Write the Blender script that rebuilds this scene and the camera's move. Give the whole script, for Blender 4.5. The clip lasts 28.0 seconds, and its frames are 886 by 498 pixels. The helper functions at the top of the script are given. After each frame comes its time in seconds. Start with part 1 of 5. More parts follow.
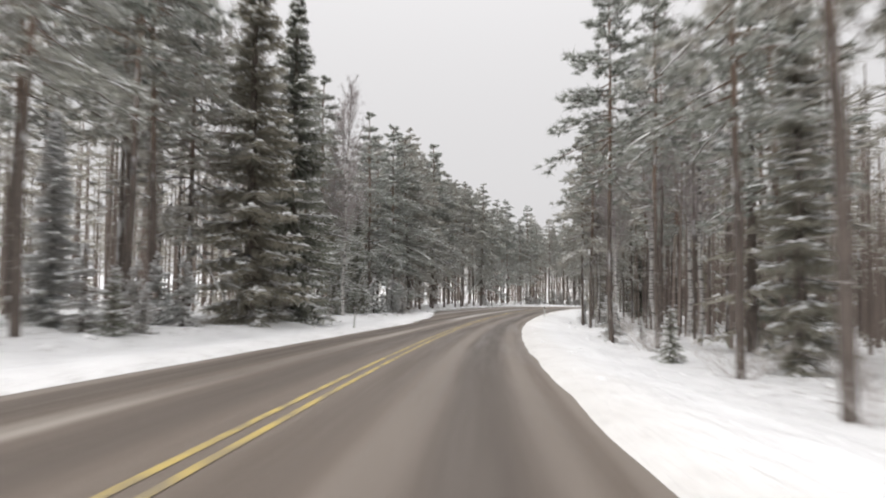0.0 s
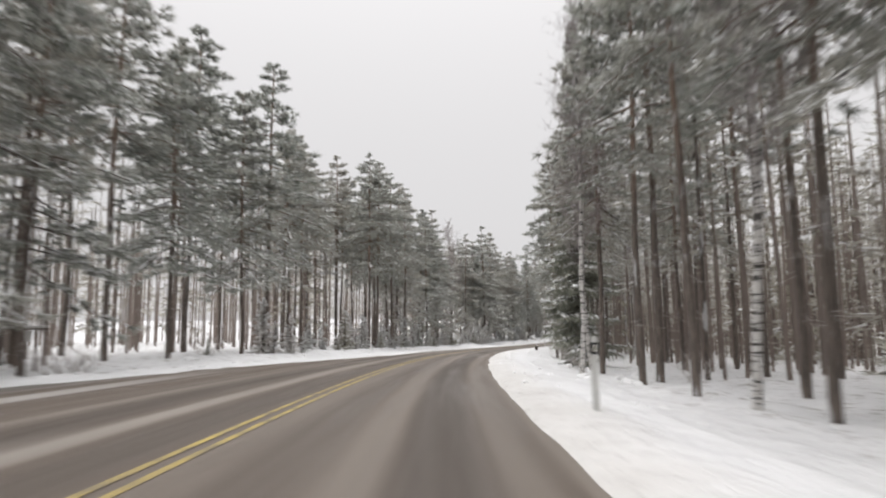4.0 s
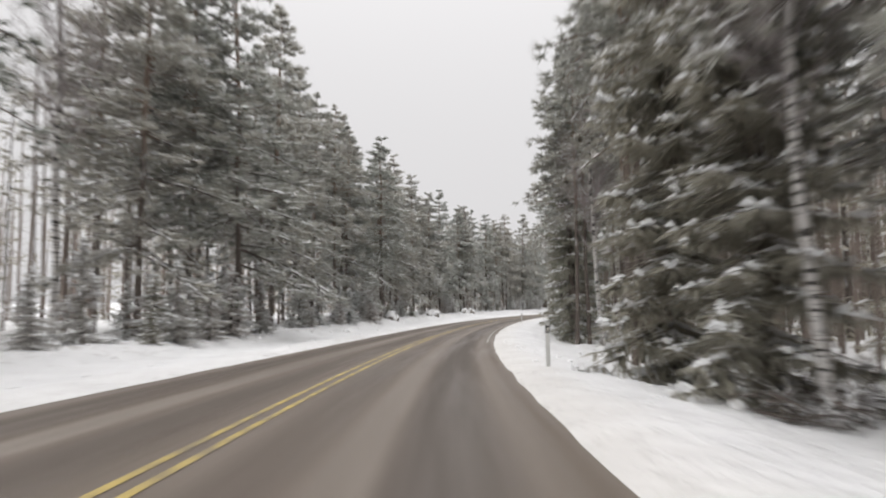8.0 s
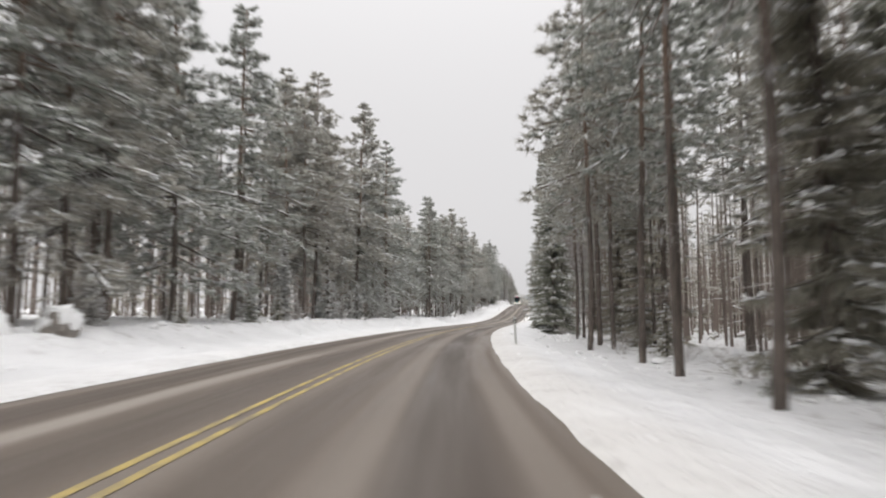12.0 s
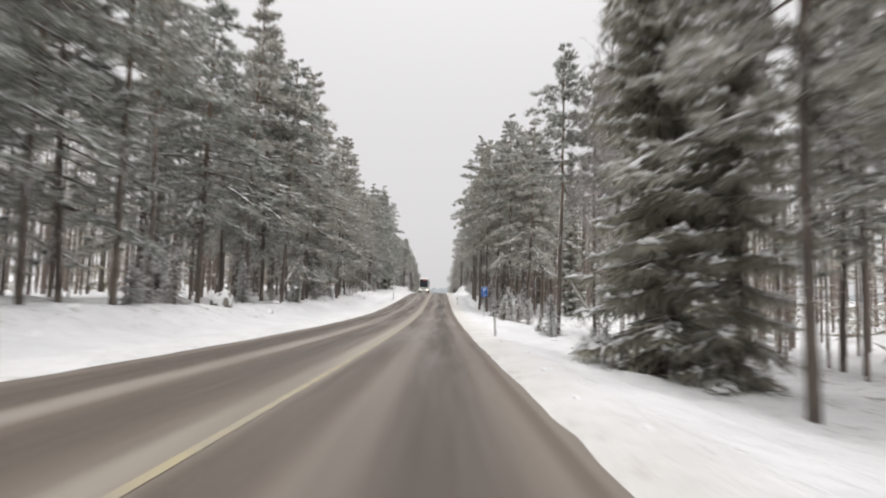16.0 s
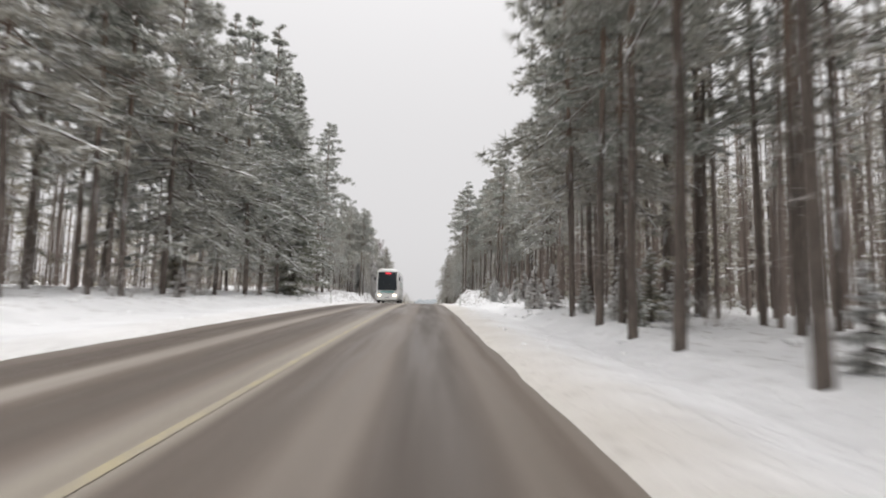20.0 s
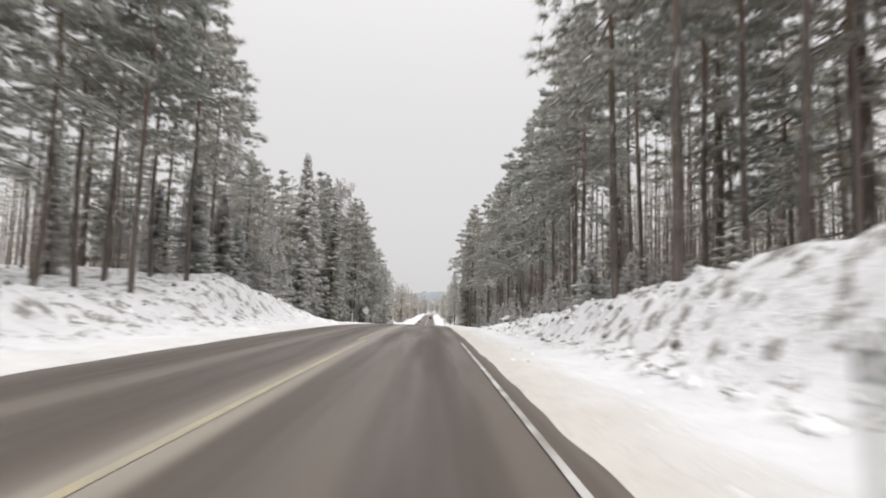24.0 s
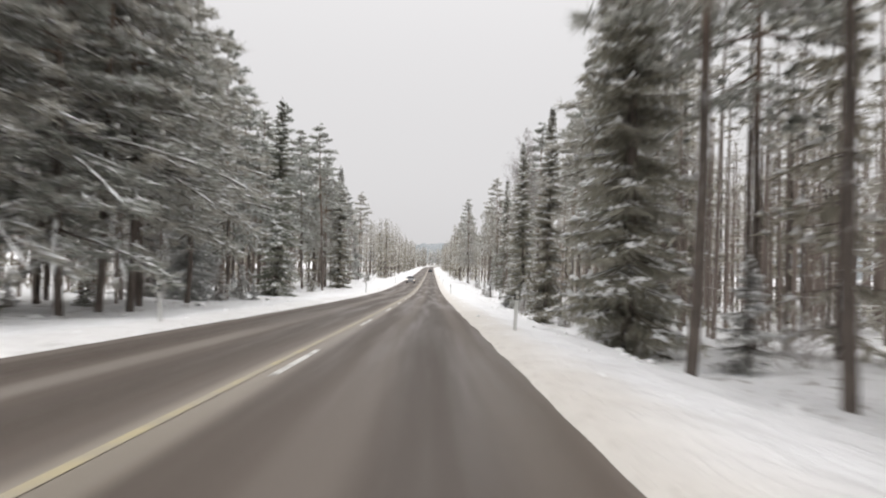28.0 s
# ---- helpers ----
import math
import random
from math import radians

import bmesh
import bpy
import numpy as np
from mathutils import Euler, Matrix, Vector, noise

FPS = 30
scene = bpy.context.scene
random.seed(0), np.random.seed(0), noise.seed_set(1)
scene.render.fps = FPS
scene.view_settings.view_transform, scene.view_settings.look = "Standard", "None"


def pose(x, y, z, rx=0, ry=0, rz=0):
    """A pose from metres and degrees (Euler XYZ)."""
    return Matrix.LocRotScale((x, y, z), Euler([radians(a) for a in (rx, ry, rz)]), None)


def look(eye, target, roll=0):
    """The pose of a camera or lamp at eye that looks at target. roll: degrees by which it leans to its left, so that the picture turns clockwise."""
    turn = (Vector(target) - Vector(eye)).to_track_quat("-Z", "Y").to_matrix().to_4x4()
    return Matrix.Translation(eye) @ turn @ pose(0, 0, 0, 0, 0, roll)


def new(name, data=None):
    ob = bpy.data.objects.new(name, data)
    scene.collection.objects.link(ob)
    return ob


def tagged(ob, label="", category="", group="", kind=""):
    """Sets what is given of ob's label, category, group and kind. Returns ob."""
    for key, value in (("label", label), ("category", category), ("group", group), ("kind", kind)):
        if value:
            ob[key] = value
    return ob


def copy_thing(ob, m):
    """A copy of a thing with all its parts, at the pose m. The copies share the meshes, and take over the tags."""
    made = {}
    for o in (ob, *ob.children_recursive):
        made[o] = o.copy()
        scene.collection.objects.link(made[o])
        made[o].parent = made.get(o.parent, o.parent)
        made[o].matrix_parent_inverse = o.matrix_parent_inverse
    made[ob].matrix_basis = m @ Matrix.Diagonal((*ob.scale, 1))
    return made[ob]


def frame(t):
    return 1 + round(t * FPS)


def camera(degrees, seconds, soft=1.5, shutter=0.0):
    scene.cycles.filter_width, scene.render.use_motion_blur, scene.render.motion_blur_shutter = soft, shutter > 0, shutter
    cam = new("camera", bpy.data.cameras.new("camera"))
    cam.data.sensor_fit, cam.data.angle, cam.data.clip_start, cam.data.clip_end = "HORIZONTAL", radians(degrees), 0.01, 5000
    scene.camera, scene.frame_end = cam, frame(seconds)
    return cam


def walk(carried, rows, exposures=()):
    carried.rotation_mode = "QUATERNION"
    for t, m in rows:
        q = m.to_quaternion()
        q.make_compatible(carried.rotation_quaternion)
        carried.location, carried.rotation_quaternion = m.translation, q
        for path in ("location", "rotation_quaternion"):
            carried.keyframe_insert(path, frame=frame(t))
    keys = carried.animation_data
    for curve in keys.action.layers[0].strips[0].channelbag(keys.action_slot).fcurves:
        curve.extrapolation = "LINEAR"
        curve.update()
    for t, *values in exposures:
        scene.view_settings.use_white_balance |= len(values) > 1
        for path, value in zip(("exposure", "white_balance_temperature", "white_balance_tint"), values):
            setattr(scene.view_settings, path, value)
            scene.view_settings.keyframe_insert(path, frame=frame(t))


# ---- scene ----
cam = camera(75.0, 28.0, soft=2.0, shutter=0.42)

# ---- the road's line: seconds along the drive and metres along the road are tied by one speed ----
SPEED = 22.0
LANE_SIDE = 2.4      # the camera rides this far beside the centre line
EYE = 1.2            # and this high over the asphalt

# (seconds of drive, heading in degrees, left positive)
HEADING = ((-9, 0), (-2, 0), (0, -3.0), (1, -6.2), (2, -10.5), (3.5, -17.5), (5.5, -26.3), (8, -36.2), (11, -48.6), (13, -56.5),
           (14.0, -60.0), (14.8, -62.4), (15.6, -63.0), (28, -63.0), (48, -63.0), (62, -90.0), (140, -100.0))
# (seconds of drive, slope of the road)
SLOPE = ((-9, -.066), (0, -.066), (1, -.056), (2, -.042), (3, -.030), (3.8, -.032), (5.5, -.044), (7.5, -.047), (8.5, -.042), (10, -.024), (11, -.018), (12, -.020), (13.5, -.018), (15.5, -.022),
         (16.5, -.018), (17.5, -.004), (18.5, .012), (19.3, .036), (20.5, .042), (21.5, .034), (22.5, .018), (23.5, .002), (25, -.012), (26, -.025),
         (27, -.048), (28, -.055), (30.5, -.045), (33, -.018), (38, -.012), (55, -.004), (140, .0))

S0, DS = -200.0, 1.0
S = np.arange(S0, 2600.0, DS)


def smooth(values, width):
    k = np.exp(-0.5 * (np.arange(-3 * width, 3 * width + 1) / width) ** 2)
    return np.convolve(np.pad(values, 3 * width, mode="edge"), k / k.sum(), mode="valid")


HEAD = np.radians(smooth(np.interp(S / SPEED, *zip(*HEADING)), 12))
RISE = smooth(np.interp(S / SPEED, *zip(*SLOPE)), 10)
LINE = np.stack([np.cumsum(-np.sin(HEAD)) * DS, np.cumsum(np.cos(HEAD)) * DS, np.cumsum(RISE) * DS], axis=1)
_i0 = int(-S0 / DS)
LINE -= LINE[_i0] + np.array([math.cos(HEAD[_i0]), math.sin(HEAD[_i0]), 0]) * LANE_SIDE + np.array([0, 0, EYE])
RIGHT = np.stack([np.cos(HEAD), np.sin(HEAD), np.zeros_like(HEAD)], axis=1)


def line_at(s):
    """Points of the centre line and the ways to its right, at metres s along the road."""
    s = np.asarray(s, float)
    p = np.stack([np.interp(s, S, LINE[:, k]) for k in range(3)], axis=-1)
    r = np.stack([np.interp(s, S, RIGHT[:, k]) for k in range(3)], axis=-1)
    return p, r


# (seconds, yaw against the road's heading, pitch, roll)
TURNS = ((0, 3.0, 2.5, -0.7), (0.5, 5.1, 3.6, -1.0), (1.0, 5.5, 3.6, -0.6), (1.5, 3.4, 3.4, 0.2), (2.0, 1.4, 4.4, 0.5), (2.5, 0.9, 3.9, 0.7),
         (3.0, 0.1, 4.6, 1.1), (3.5, -1.1, 6.2, 0.7), (4.5, -0.8, 6.4, 0.4), (5.5, 0.0, 6.2, 0.0), (6.0, -0.3, 5.8, 0.2), (6.5, -0.4, 5.1, 0.5),
         (7.0, -0.3, 4.8, 0.5), (7.5, -0.2, 4.7, 0.8), (8.0, -0.6, 4.6, 0.7), (8.5, -0.9, 4.4, 0.6), (9.0, -1.2, 4.3, 0.5),
         (9.5, -1.5, 4.3, 0.4), (10.0, -1.5, 4.5, 0.4), (10.5, -1.4, 4.8, 0.5), (11.0, -1.3, 5.3, 0.2), (11.5, -0.9, 5.6, 0.4),
         (12.0, -0.7, 5.5, 0.1), (12.5, -1.0, 5.3, 0.4), (13.0, -1.6, 5.1, 0.8), (13.5, -2.2, 4.8, 0.6), (14.5, -0.8, 5.3, -0.3),
         (15.5, 0.2, 5.7, -1.2), (16.0, -0.3, 4.9, -1.6), (16.5, -0.7, 4.2, -1.9), (17.0, -1.0, 3.6, -2.1), (17.5, -1.2, 3.2, -2.1),
         (18.0, -1.1, 3.1, -1.8), (18.5, -1.3, 3.5, -1.5), (19.0, -1.4, 4.2, -1.2), (19.5, -1.5, 5.1, -1.2), (20.0, -1.6, 6.1, -1.2),
         (20.5, -1.7, 6.9, -1.4), (21.5, -1.6, 7.3, -1.9), (22.5, -1.5, 7.1, -2.3), (23.0, -1.3, 6.5, -2.2), (23.5, -1.1, 5.9, -2.0),
         (24.0, -1.1, 5.3, -1.7), (24.5, -1.2, 4.7, -1.7), (25.0, -1.1, 4.2, -1.4), (25.5, -1.1, 3.8, -1.2), (26.0, -1.2, 3.3, -1.2),
         (26.5, -1.2, 2.7, -1.2), (27.0, -1.1, 2.1, -1.4), (27.5, -1.2, 1.4, -1.5), (28.0, -1.1, 0.7, -1.5))
rows = []
for t, yaw, pitch, roll in TURNS:
    p, r = line_at(SPEED * t)
    x, y, z = p + r * LANE_SIDE
    rows.append((t, pose(x, y, z + EYE, 90 + pitch, roll, math.degrees(math.atan2(r[1], r[0])) + yaw)))
walk(cam, rows)

# ---- overcast sky and its soft sun ----
world = bpy.data.worlds.new("world")
scene.world = world
world.use_nodes = True
wn, wl = world.node_tree.nodes, world.node_tree.links
SUN_UP, SUN_ROUND = radians(64), radians(240)
sky = wn.new("ShaderNodeTexSky")
sky.sky_type, sky.sun_disc, sky.sun_elevation, sky.sun_rotation = "NISHITA", False, SUN_UP, SUN_ROUND
sky.air_density, sky.dust_density = 1.0, 4.0
grey = wn.new("ShaderNodeHueSaturation")
grey.inputs["Saturation"].default_value, grey.inputs["Value"].default_value = 0.05, 1.0
cloud = wn.new("ShaderNodeMix")
cloud.data_type = "RGBA"
cloud.inputs["Factor"].default_value = 0.82
cloud.inputs["B"].default_value = (8.5, 8.35, 8.45, 1)
# an overcast sky is brighter overhead than near the horizon
rise = wn.new("ShaderNodeSeparateXYZ")
lift_ = wn.new("ShaderNodeMath")
lift_.operation, lift_.use_clamp = "MAXIMUM", False
lift_.inputs[1].default_value = 0.0
bend = wn.new("ShaderNodeMath")
bend.operation = "POWER"
bend.inputs[1].default_value = 2.2
gain = wn.new("ShaderNodeMath")
gain.operation = "MULTIPLY_ADD"
gain.inputs[1].default_value, gain.inputs[2].default_value = 1.15, 0.95
both = wn.new("ShaderNodeMix")
both.data_type, both.blend_type = "RGBA", "MULTIPLY"
both.inputs["Factor"].default_value = 1.0
wl.new(wn.new("ShaderNodeTexCoord").outputs["Generated"], rise.inputs[0])
wl.new(rise.outputs["Z"], lift_.inputs[0])
wl.new(lift_.outputs[0], bend.inputs[0])
wl.new(bend.outputs[0], gain.inputs[0])
wl.new(sky.outputs["Color"], grey.inputs["Color"])
wl.new(grey.outputs["Color"], cloud.inputs["A"])
wl.new(cloud.outputs["Result"], both.inputs["A"])
wl.new(gain.outputs[0], both.inputs["B"])
wl.new(both.outputs["Result"], wn["Background"].inputs["Color"])
wn["Background"].inputs["Strength"].default_value = 0.1
sun_data = bpy.data.lights.new("sun", "SUN")
sun_data.energy, sun_data.angle, sun_data.color = 1.55, radians(60), (1.0, 0.985, 0.975)
sun = new("sun", sun_data)
sun.matrix_world = look((0, 0, 50), (math.sin(SUN_ROUND) * -30, math.cos(SUN_ROUND) * -30, 50 - 30 * math.tan(SUN_UP)))


# ---- materials ----
class Nodes:
    """A short way to write node materials."""

    def __init__(self, name, roughness=0.8, metallic=0.0):
        self.mat = bpy.data.materials.new(name)
        self.mat.use_nodes = True
        self.n, self.l = self.mat.node_tree.nodes, self.mat.node_tree.links
        self.bsdf = self.n["Principled BSDF"]
        self.bsdf.inputs["Roughness"].default_value, self.bsdf.inputs["Metallic"].default_value = roughness, metallic

    def put(self, socket, value):
        if isinstance(value, bpy.types.NodeSocket):
            self.l.new(value, socket)
        else:
            socket.default_value = value

    def coords(self, kind="Object"):
        return self.n.new("ShaderNodeTexCoord").outputs[kind]

    def scaled(self, vector, scale):
        m = self.n.new("ShaderNodeMapping")
        m.inputs["Scale"].default_value = scale
        self.l.new(vector, m.inputs["Vector"])
        return m.outputs["Vector"]

    def noise(self, vector, scale, detail=4.0, rough=0.55):
        t = self.n.new("ShaderNodeTexNoise")
        t.inputs["Scale"].default_value, t.inputs["Detail"].default_value, t.inputs["Roughness"].default_value = scale, detail, rough
        self.l.new(vector, t.inputs["Vector"])
        return t.outputs["Fac"]

    def span(self, value, a, b, c=0.0, d=1.0):
        t = self.n.new("ShaderNodeMapRange")
        t.interpolation_type = "SMOOTHSTEP"
        for k, v in zip(("From Min", "From Max", "To Min", "To Max"), (a, b, c, d)):
            t.inputs[k].default_value = v
        self.put(t.inputs["Value"], value)
        return t.outputs["Result"]

    def math(self, op, a, b=0.0):
        t = self.n.new("ShaderNodeMath")
        t.operation = op
        self.put(t.inputs[0], a), self.put(t.inputs[1], b)
        return t.outputs[0]

    def mix(self, factor, a, b):
        t = self.n.new("ShaderNodeMix")
        t.data_type = "RGBA"
        self.put(t.inputs["Factor"], factor)
        self.put(t.inputs["A"], (*a, 1) if isinstance(a, tuple) else a)
        self.put(t.inputs["B"], (*b, 1) if isinstance(b, tuple) else b)
        return t.outputs["Result"]

    def bump(self, height, strength, distance):
        t = self.n.new("ShaderNodeBump")
        t.inputs["Strength"].default_value, t.inputs["Distance"].default_value = strength, distance
        self.l.new(height, t.inputs["Height"])
        self.l.new(t.outputs["Normal"], self.bsdf.inputs["Normal"])

    def colour(self, value):
        self.put(self.bsdf.inputs["Base Color"], (*value, 1) if isinstance(value, tuple) else value)
        return self.mat

    def let_light_through(self, colour, share):
        """Thin blades: a share of the light that meets one side leaves on the other."""
        thin, both = self.n.new("ShaderNodeBsdfTranslucent"), self.n.new("ShaderNodeMixShader")
        self.put(thin.inputs["Color"], colour)
        both.inputs["Fac"].default_value = share
        self.l.new(self.bsdf.outputs[0], both.inputs[1])
        self.l.new(thin.outputs[0], both.inputs[2])
        self.l.new(both.outputs[0], self.n["Material Output"].inputs["Surface"])

    def island(self):
        return self.n.new("ShaderNodeNewGeometry").outputs["Random Per Island"]

    def own(self):
        return self.n.new("ShaderNodeObjectInfo").outputs["Random"]


def plain(name, colour, roughness=0.6, metallic=0.0, vary=0.15, scale=6.0):
    m = Nodes(name, roughness, metallic)
    f = m.noise(m.coords(), scale)
    dark = tuple(c * (1 - vary) for c in colour)
    light = tuple(min(1, c * (1 + vary)) for c in colour)
    return m.colour(m.mix(f, dark, light))


def split_uv(m):
    sep = m.n.new("ShaderNodeSeparateXYZ")
    m.l.new(m.coords("UV"), sep.inputs[0])
    return sep.outputs["X"], sep.outputs["Y"]


def asphalt_material():
    m = Nodes("asphalt", 0.6)
    d, s = split_uv(m)
    uv = m.coords("UV")
    long = m.scaled(uv, (1.0, 0.05, 1))
    streak = m.noise(long, 1.3, 3, 0.5)
    patch = m.noise(m.scaled(uv, (0.5, 0.04, 1)), 1.0, 3)
    grain = m.noise(uv, 60, 3, 0.7)
    base = m.mix(m.span(grain, .3, .7), (.128, .101, .082), (.185, .150, .123))
    base = m.mix(m.span(patch, .35, .7, 0, .35), base, (.108, .086, .070))
    # damp wheel tracks
    wob = m.math("ADD", d, m.math("MULTIPLY", m.math("SUBTRACT", patch, 0.5), 0.4))
    for centre, half, deep in ((.85, .30, .45), (2.42, .42, 1.0), (-1.0, .40, .7), (-3.0, .45, .7)):
        away = m.math("ABSOLUTE", m.math("SUBTRACT", wob, centre))
        track = m.math("MULTIPLY", m.span(away, half * .5, half * 1.8, 1, 0), m.span(streak, .25, .7, .5 * deep, .8 * deep))
        base = m.mix(track, base, (.076, .063, .053))
    # dried salt between the tracks and at the middle
    for centre, half, most in ((.1, .55, .5), (-2.0, .4, .75), (1.6, .4, .35), (3.2, .3, .3), (-3.9, .3, .4), (3.75, .2, .4)):
        away = m.math("ABSOLUTE", m.math("SUBTRACT", wob, centre))
        salt = m.math("MULTIPLY", m.span(away, half * .3, half, 1, 0), m.span(streak, .35, .7, .25 * most, .9 * most))
        if centre == .1:
            salt = m.math("MULTIPLY", salt, m.span(s, 310, 380, .5, .9))
        base = m.mix(salt, base, (.40, .365, .325))
    # thick salt trails by the lay-by, and its icy back
    for centre, half, a, b in ((-2.3, .55, 42, 84), (-6.6, .6, 52, 100)):
        away = m.math("ABSOLUTE", m.math("SUBTRACT", wob, centre))
        trail = m.math("MULTIPLY", m.math("MULTIPLY", m.span(s, a, a + 12), m.span(s, b, b + 14, 1, 0)), m.span(away, half * .5, half, .75, 0))
        base = m.mix(trail, base, (.50, .475, .45))
    base = m.mix(m.span(d, -9.5, -7.5, .55, 0), base, (.31, .315, .30))
    away = m.math("ABSOLUTE", m.math("SUBTRACT", d, .25))
    band = m.math("MULTIPLY", m.span(away, .14, .40, 1, 0), m.span(streak, .3, .7, .35, .62))
    base = m.mix(m.math("MULTIPLY", band, m.span(s, 320, 370, 0, 1)), base, (.43, .39, .325))
    # the stretch over the hill is wetter and darker
    wet = m.math("MULTIPLY", m.span(s, 455, 515, 0, .48), m.span(away, .2, .45, .35, 1))
    base = m.mix(wet, base, (.060, .047, .037))
    m.put(m.bsdf.inputs["Roughness"], m.span(streak, .3, .7, .42, .75))
    m.bump(grain, 0.35, 0.01)
    return m.colour(base)


def snow_ground_material():
    m = Nodes("snow_ground", 0.75)
    d, s = split_uv(m)
    p = m.coords()
    far = m.math("ABSOLUTE", m.math("ADD", d, 0.3))
    big, fine, clods = m.noise(p, 0.5, 4), m.noise(p, 5.0, 5, .65), m.noise(p, 1.7, 5, .6)
    base = m.mix(m.span(big, .3, .7), (.78, .78, .785), (.86, .86, .865))
    # sanded snow thrown to the road's side
    edge = m.math("ADD", far, m.math("MULTIPLY", m.math("SUBTRACT", big, .5), 1.6))
    sanded = m.math("MULTIPLY", m.math("MULTIPLY", m.span(edge, 4.1, 6.0, .75, 0), m.span(d, -1, 1, .3, 1)), m.span(s, 330, 460, .5, 1))
    base = m.mix(sanded, base, (.62, .575, .51))
    dirt = m.math("MULTIPLY", m.span(fine, .52, .72, 0, .6), m.span(edge, 3.6, 5.0, 1, 0))
    base = m.mix(dirt, base, (.22, .19, .16))
    # heather, needles and grass that show through under the trees
    litter = m.math("MULTIPLY", m.span(m.noise(p, 1.5, 7, .75), .52, .67, 0, .75), m.span(far, 7.5, 11, .12, 1))
    base = m.mix(litter, base, (.16, .125, .09))
    # soil and stones in the rough snow of the cutting
    cutting = m.math("MULTIPLY", m.math("MULTIPLY", m.span(s, 490, 505), m.span(s, 560, 590, 1, 0)), m.span(far, 6.2, 7.4))
    soil = m.math("MULTIPLY", m.span(m.noise(p, 1.4, 7, .72), .51, .60, 0, .85), cutting)
    base = m.mix(soil, base, (.20, .175, .15))
    m.bump(m.math("ADD", m.math("ADD", m.math("MULTIPLY", fine, .45), big), m.math("MULTIPLY", clods, 1.1)), 0.7, 0.26)
    return m.colour(base)


def bark_material(name, low, high, top, change):
    """Bark whose colour changes over the tree's height."""
    m = Nodes(name, 0.9)
    p = m.coords()
    sep = m.n.new("ShaderNodeSeparateXYZ")
    m.l.new(p, sep.inputs[0])
    ridges = m.noise(m.scaled(p, (9, 9, 1.2)), 1.5, 5, .7)
    base = m.mix(m.span(ridges, .3, .7), low, high)
    up = m.math("ADD", sep.outputs["Z"], m.math("MULTIPLY", m.math("SUBTRACT", m.noise(p, .6), .5), 4))
    base = m.mix(m.span(up, change, change + 4, 0, .85), base, top)
    snow = m.math("MULTIPLY", m.span(m.noise(m.scaled(p, (1.5, 1.5, .35)), 1.6, 4), .58, .66, 0, .7), 1.0)
    base = m.mix(snow, base, (.62, .62, .63))
    m.bump(ridges, 0.6, 0.04)
    return m.colour(base)


def birch_bark_material():
    m = Nodes("birch_bark", 0.75)
    p = m.coords()
    rings = m.noise(m.scaled(p, (1.2, 1.2, 9)), 1.4, 4, .6)
    base = m.mix(m.span(rings, .50, .60), (.52, .50, .48), (.05, .045, .04))
    return m.colour(base)


def needle_material(name, dark, light):
    m = Nodes(name, 0.7)
    base = m.mix(m.island(), dark, light)
    base = m.mix(m.span(m.own(), 0, 1, 0, .4), base, (light[0] * 1.1, light[1] * .95, light[2] * .9))
    m.let_light_through(base, .5)
    return m.colour(base)


def snow_material():
    m = Nodes("tree_snow", 0.8)
    base = m.mix(m.island(), (.78, .785, .79), (.90, .90, .90))
    m.let_light_through(base, .3)
    return m.colour(base)


M_SNOW_PLAIN = plain("snow_plain", (.74, .74, .75), .8, vary=.06, scale=.05)
M_ASPHALT, M_GROUND, M_SNOW = asphalt_material(), snow_ground_material(), snow_material()
M_PINE_BARK = bark_material("pine_bark", (.068, .058, .051), (.185, .15, .128), (.255, .182, .14), 6.0)
M_SPRUCE_BARK = bark_material("spruce_bark", (.075, .063, .055), (.18, .15, .13), (.17, .14, .12), 9.0)
M_BIRCH_BARK = birch_bark_material()
M_PINE = needle_material("pine_needles", (.215, .23, .198), (.56, .575, .53))
M_SPRUCE = needle_material("spruce_needles", (.185, .192, .155), (.48, .485, .42))
M_POLE = plain("far_bark", (.215, .175, .152), .9, vary=.35, scale=.8)
M_FROSTED = needle_material("frosted_needles", (.33, .34, .32), (.64, .645, .63))
M_TWIG = plain("bare_twigs", (.33, .295, .29), .9)
M_FROST_TWIG = plain("frosted_twigs", (.46, .43, .41), .9)


# ---- small building helpers ----
def mesh_of(name, verts, faces, mats, index=None, smooth_shade=False):
    me = bpy.data.meshes.new(name)
    me.from_pydata(np.asarray(verts).tolist(), [], faces.tolist() if isinstance(faces, np.ndarray) else faces)
    for m in mats:
        me.materials.append(m)
    if index is not None:
        me.polygons.foreach_set("material_index", np.asarray(index, np.int32))
    if smooth_shade:
        me.shade_smooth()
    me.update()
    return me


def part(name, data, material, parent, label=""):
    """Links a mesh or a bmesh as one object under a thing or a part."""
    if isinstance(data, bmesh.types.BMesh):
        me = bpy.data.meshes.new(name)
        data.to_mesh(me)
        data.free()
        data = me
    if material is not None:
        data.materials.clear()
        data.materials.append(material)
    ob = new(name, data)
    ob.parent = parent
    if label:
        ob["label"] = label
    return ob


def add_box(bm, size, at=(0, 0, 0), turn=None, bevel=0.0):
    m = Matrix.Translation(at) @ (turn if turn else Matrix.Identity(4)) @ Matrix.Diagonal((*size, 1))
    made = bmesh.ops.create_cube(bm, size=1, matrix=m)["verts"]
    if bevel:
        edges = list({e for v in made for e in v.link_edges})
        bmesh.ops.bevel(bm, geom=edges, offset=bevel, segments=2, affect="EDGES")
    return bm


